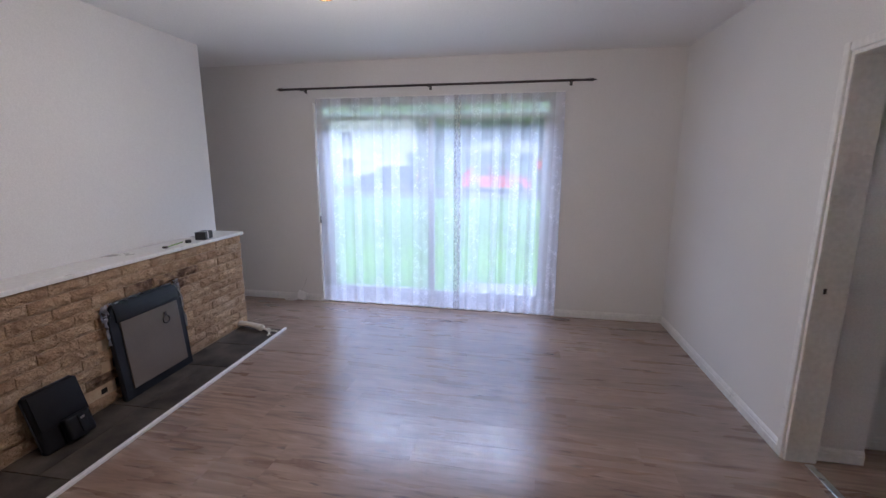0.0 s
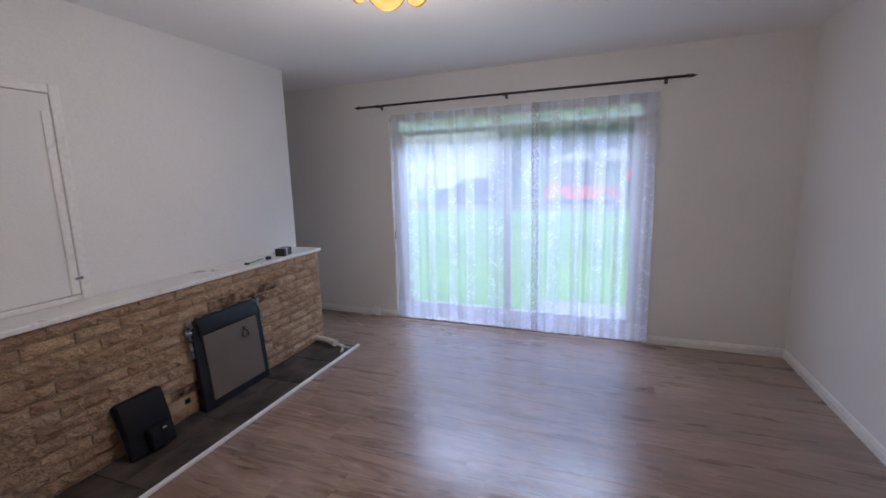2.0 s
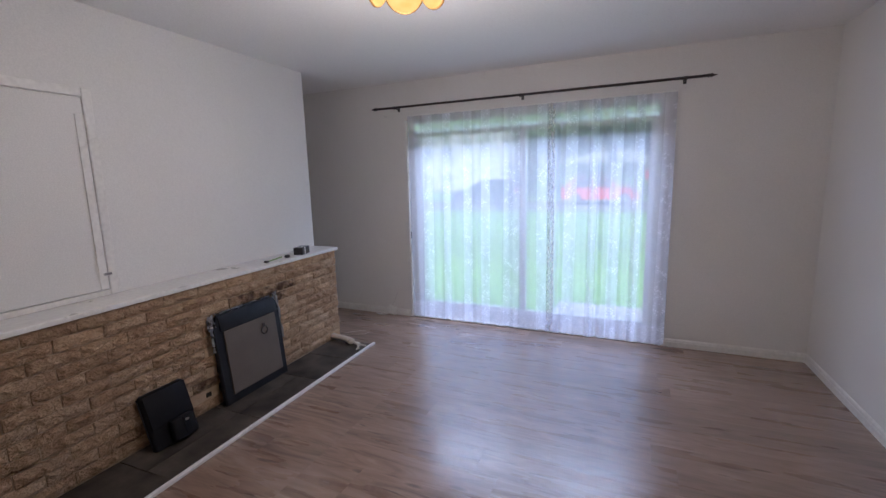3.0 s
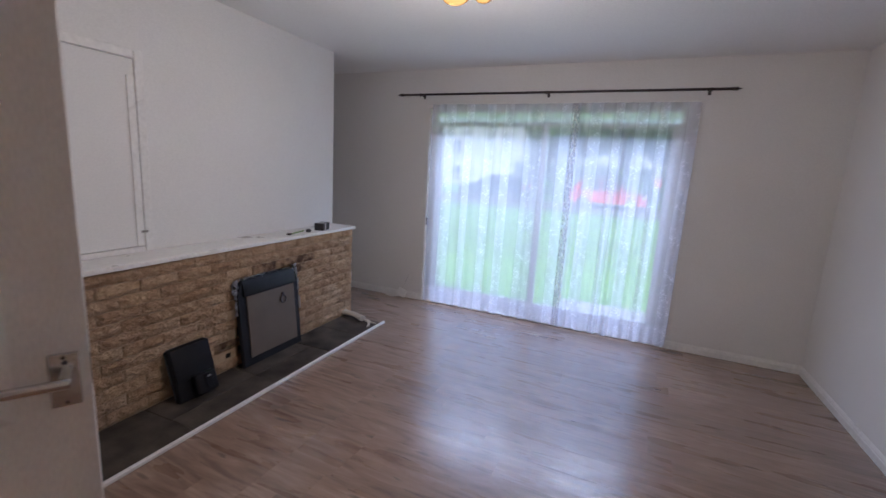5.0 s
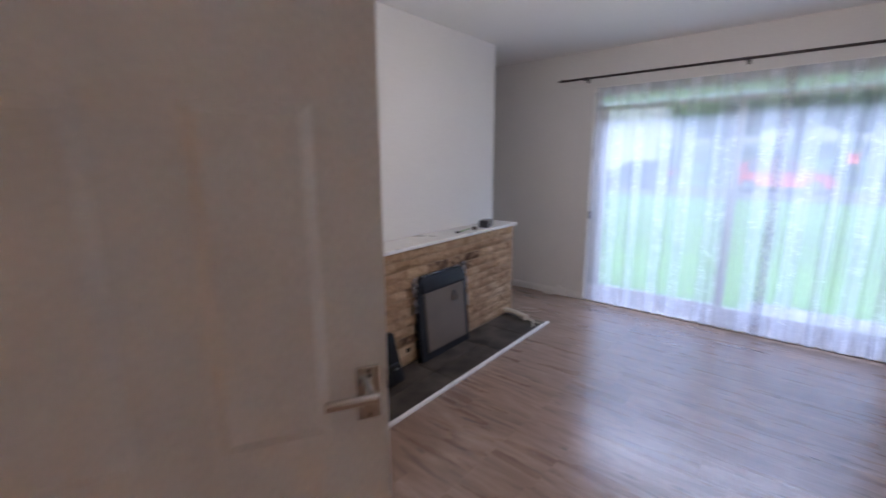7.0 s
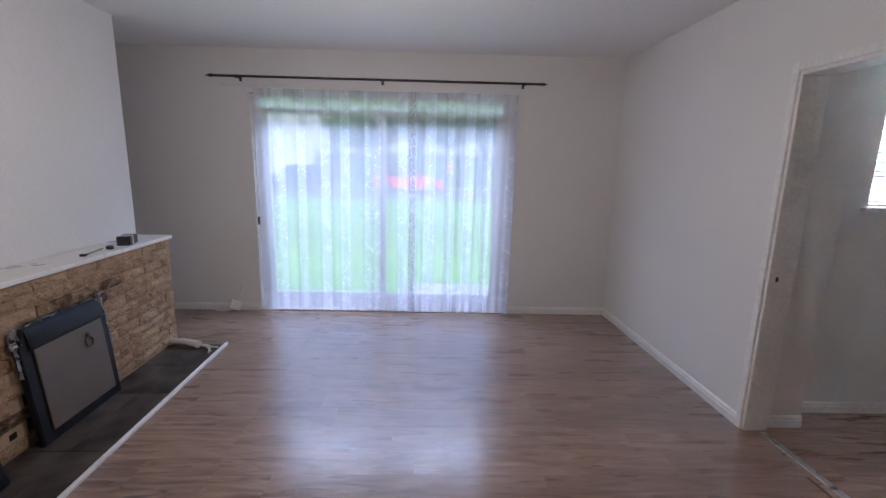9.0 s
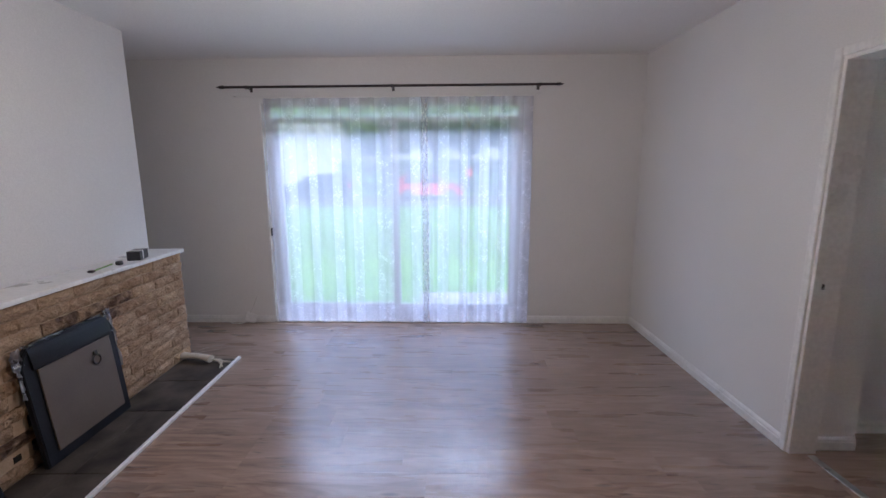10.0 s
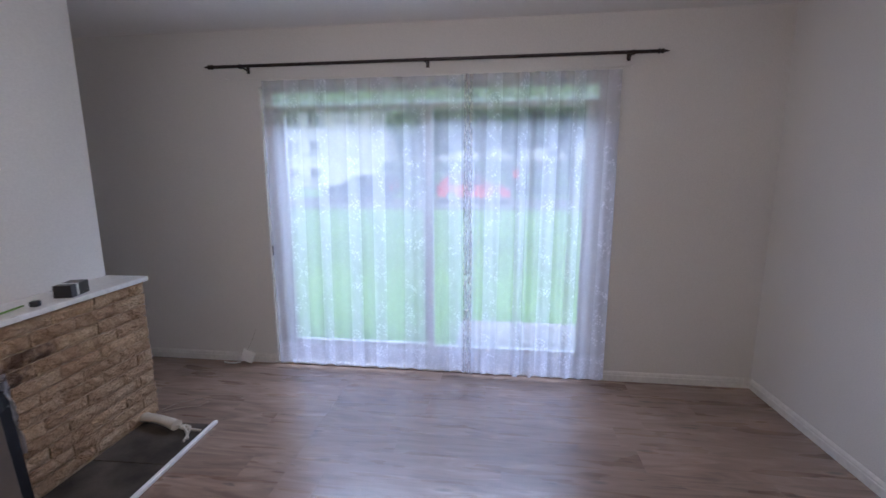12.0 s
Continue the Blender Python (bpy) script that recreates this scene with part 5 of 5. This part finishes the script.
floor_bath = solid("floor_bath", boxed(-6.2, -4.0, -1.15, 0.95, -0.04, 0.003), DARK_GROUT, "blue-grey tiled bathroom floor", "floor", kind="structure")
tile_mesh = mesh_of("floor_tile", boxed(-0.297, 0.297, -0.147, 0.147, -0.004, 0.006, bevel=0.0015), FLOOR_TILE)
for i in range(4):
    for j in range(7):
        p = new("floor_tile", tile_mesh)
        p.parent = floor_bath
        p.matrix_local = pose(-4.32 - 0.6 * i, -0.94 + 0.3 * j, 0.004)
solid("bath_threshold", boxed(-4.04, -3.965, -0.43, 0.23, 0.0005, 0.014, bevel=0.004), GLOSS, "pale wooden threshold of the bathroom", "threshold", kind="structure")
wt_mesh = mesh_of("wall_tile", boxed(-0.006, 0.006, -0.198, 0.198, -0.148, 0.148, bevel=0.0015), WALL_TILE)
for j in range(8):
    for i in range(5):
        y, z = -0.98 + 0.4 * i, 0.16 + 0.3 * j
        if z < 2.4 and not (-0.75 < y < 0.19 and 0.80 < z < 2.02):
            p = new("wall_tile", wt_mesh)
            p.parent = wall_bath
            p.matrix_local = pose(-6.133, y, z)
for y0, y1, z0, z1 in ((-0.68, -0.599, 0.812, 1.458), (-0.68, -0.599, 1.462, 2.108), (-0.101, 0.018, 0.812, 1.458), (-0.101, 0.018, 1.462, 2.108), (-0.595, -0.352, 0.812, 0.93), (-0.348, -0.105, 0.812, 0.93), (-0.595, -0.352, 1.897, 2.108), (-0.348, -0.105, 1.897, 2.108), (-0.78, -0.682, 0.812, 1.458), (-0.78, -0.682, 1.462, 2.108), (0.02, 0.218, 0.812, 1.458), (0.02, 0.218, 1.462, 2.108)):
    p = new("wall_tile", mesh_of("wall_tile", boxed(-0.006, 0.006, y0, y1, z0, z1, bevel=0.001), WALL_TILE))
    p.parent = wall_bath
    p.matrix_local = pose(-6.133, 0, 0)
part("tile_trim", boxed(-6.139, -6.122, -1.1, 0.9, 0.345, 0.354), UPVC, wall_bath)
part("tile_trim", boxed(-6.139, -6.122, -1.1, 0.9, 2.084, 2.094), UPVC, wall_bath)

brick_meshes = {}


def rock_brick(length, deep, seed, mat):
    """A brick with a split, rock-like front: front face x = 0, centred in y and z."""
    rnd = random.Random(seed)
    bm = bmesh.new()
    ny, nz, h = max(3, int(length / 0.024)), 3, BRICK_H - 0.007
    front = []
    for j in range(nz + 1):
        row = []
        for i in range(ny + 1):
            edge = i in (0, ny) or j in (0, nz)
            out = rnd.uniform(-0.005, 0.004) if edge else rnd.uniform(0.0, 0.017)
            row.append(bm.verts.new((out, -length / 2 + length * i / ny + (0 if i in (0, ny) else rnd.uniform(-0.006, 0.006)), -h / 2 + h * j / nz + rnd.uniform(-0.002, 0.002))))
        front.append(row)
    for j in range(nz):
        for i in range(ny):
            q = (front[j][i], front[j][i + 1], front[j + 1][i + 1], front[j + 1][i])
            if rnd.random() < 0.5:
                bm.faces.new((q[0], q[1], q[2])), bm.faces.new((q[0], q[2], q[3]))
            else:
                bm.faces.new((q[0], q[1], q[3])), bm.faces.new((q[1], q[2], q[3]))
    rim = front[0] + [r[-1] for r in front[1:]] + front[-1][-2::-1] + [r[0] for r in front[-2:0:-1]]
    backs = [bm.verts.new((-deep, v.co.y, v.co.z)) for v in rim]
    for k in range(len(rim)):
        bm.faces.new((rim[k - 1], rim[k], backs[k], backs[k - 1]))
    return mesh_of("brick", bm, mat, True)


def brick_at(m, length, deep, rnd, smoked=False):
    key = (round(length, 3), round(deep, 3), rnd.randrange(6), smoked)
    if key not in brick_meshes:
        brick_meshes[key] = rock_brick(length, deep, hash(key[:3]) % 9999, SMOKED_BRICK if smoked else BRICK)
    b = new("brick", brick_meshes[key])
    b.parent = fire
    b.matrix_local = m


# dark plate on the mortar: paints in the shade of the missing brick's hole
part("gap_shade", boxed(-0.0088, -0.006, OPEN0 - 0.10, OPEN0 - 0.062, 0.014 + BRICK_H * 1.2, 0.014 + BRICK_H * 1.65), SOOT_AND_SHADE, fire, "near-black plate painting the shade in a missing brick's gap")
rnd = random.Random(12)
for c in range(COURSES):
    z = 0.014 + BRICK_H * (c + 0.5)
    y = 0.0
    first = True
    while y > LOW + 0.03:
        full = BRICK_L - 0.007
        length = full if not (first and c % 2) else 0.1035
        length = min(length, y - LOW)
        a, b = y - length, y
        inside = a > OPEN0 - 0.11 and b < OPEN1 + 0.11 and z < OPEN_H
        if not inside and not (c == 1 and OPEN0 - 0.30 < a and b < OPEN0 - 0.02):
            brick_at(pose(rnd.uniform(-0.003, 0.003), (a + b) / 2, z), length, 0.06, rnd, c in (8, 9) and OPEN0 + 0.12 < (a + b) / 2 < OPEN1 + 0.25 or c in (1, 2) and OPEN0 - 0.35 < a and b < OPEN0 + 0.05)
        y -= length + 0.007
        first = False
    # the return at the end of the surround
    for x0, x1 in (((-0.112, 0.0), (-0.237, -0.121)) if c % 2 == 0 else ((-0.237, -0.112), (-0.103, 0.0))):
        brick_at(pose((x0 + x1) / 2 - 0.004, rnd.uniform(-0.004, 0.0), z, 0, 0, 90), x1 - x0 - 0.009, 0.05, rnd)
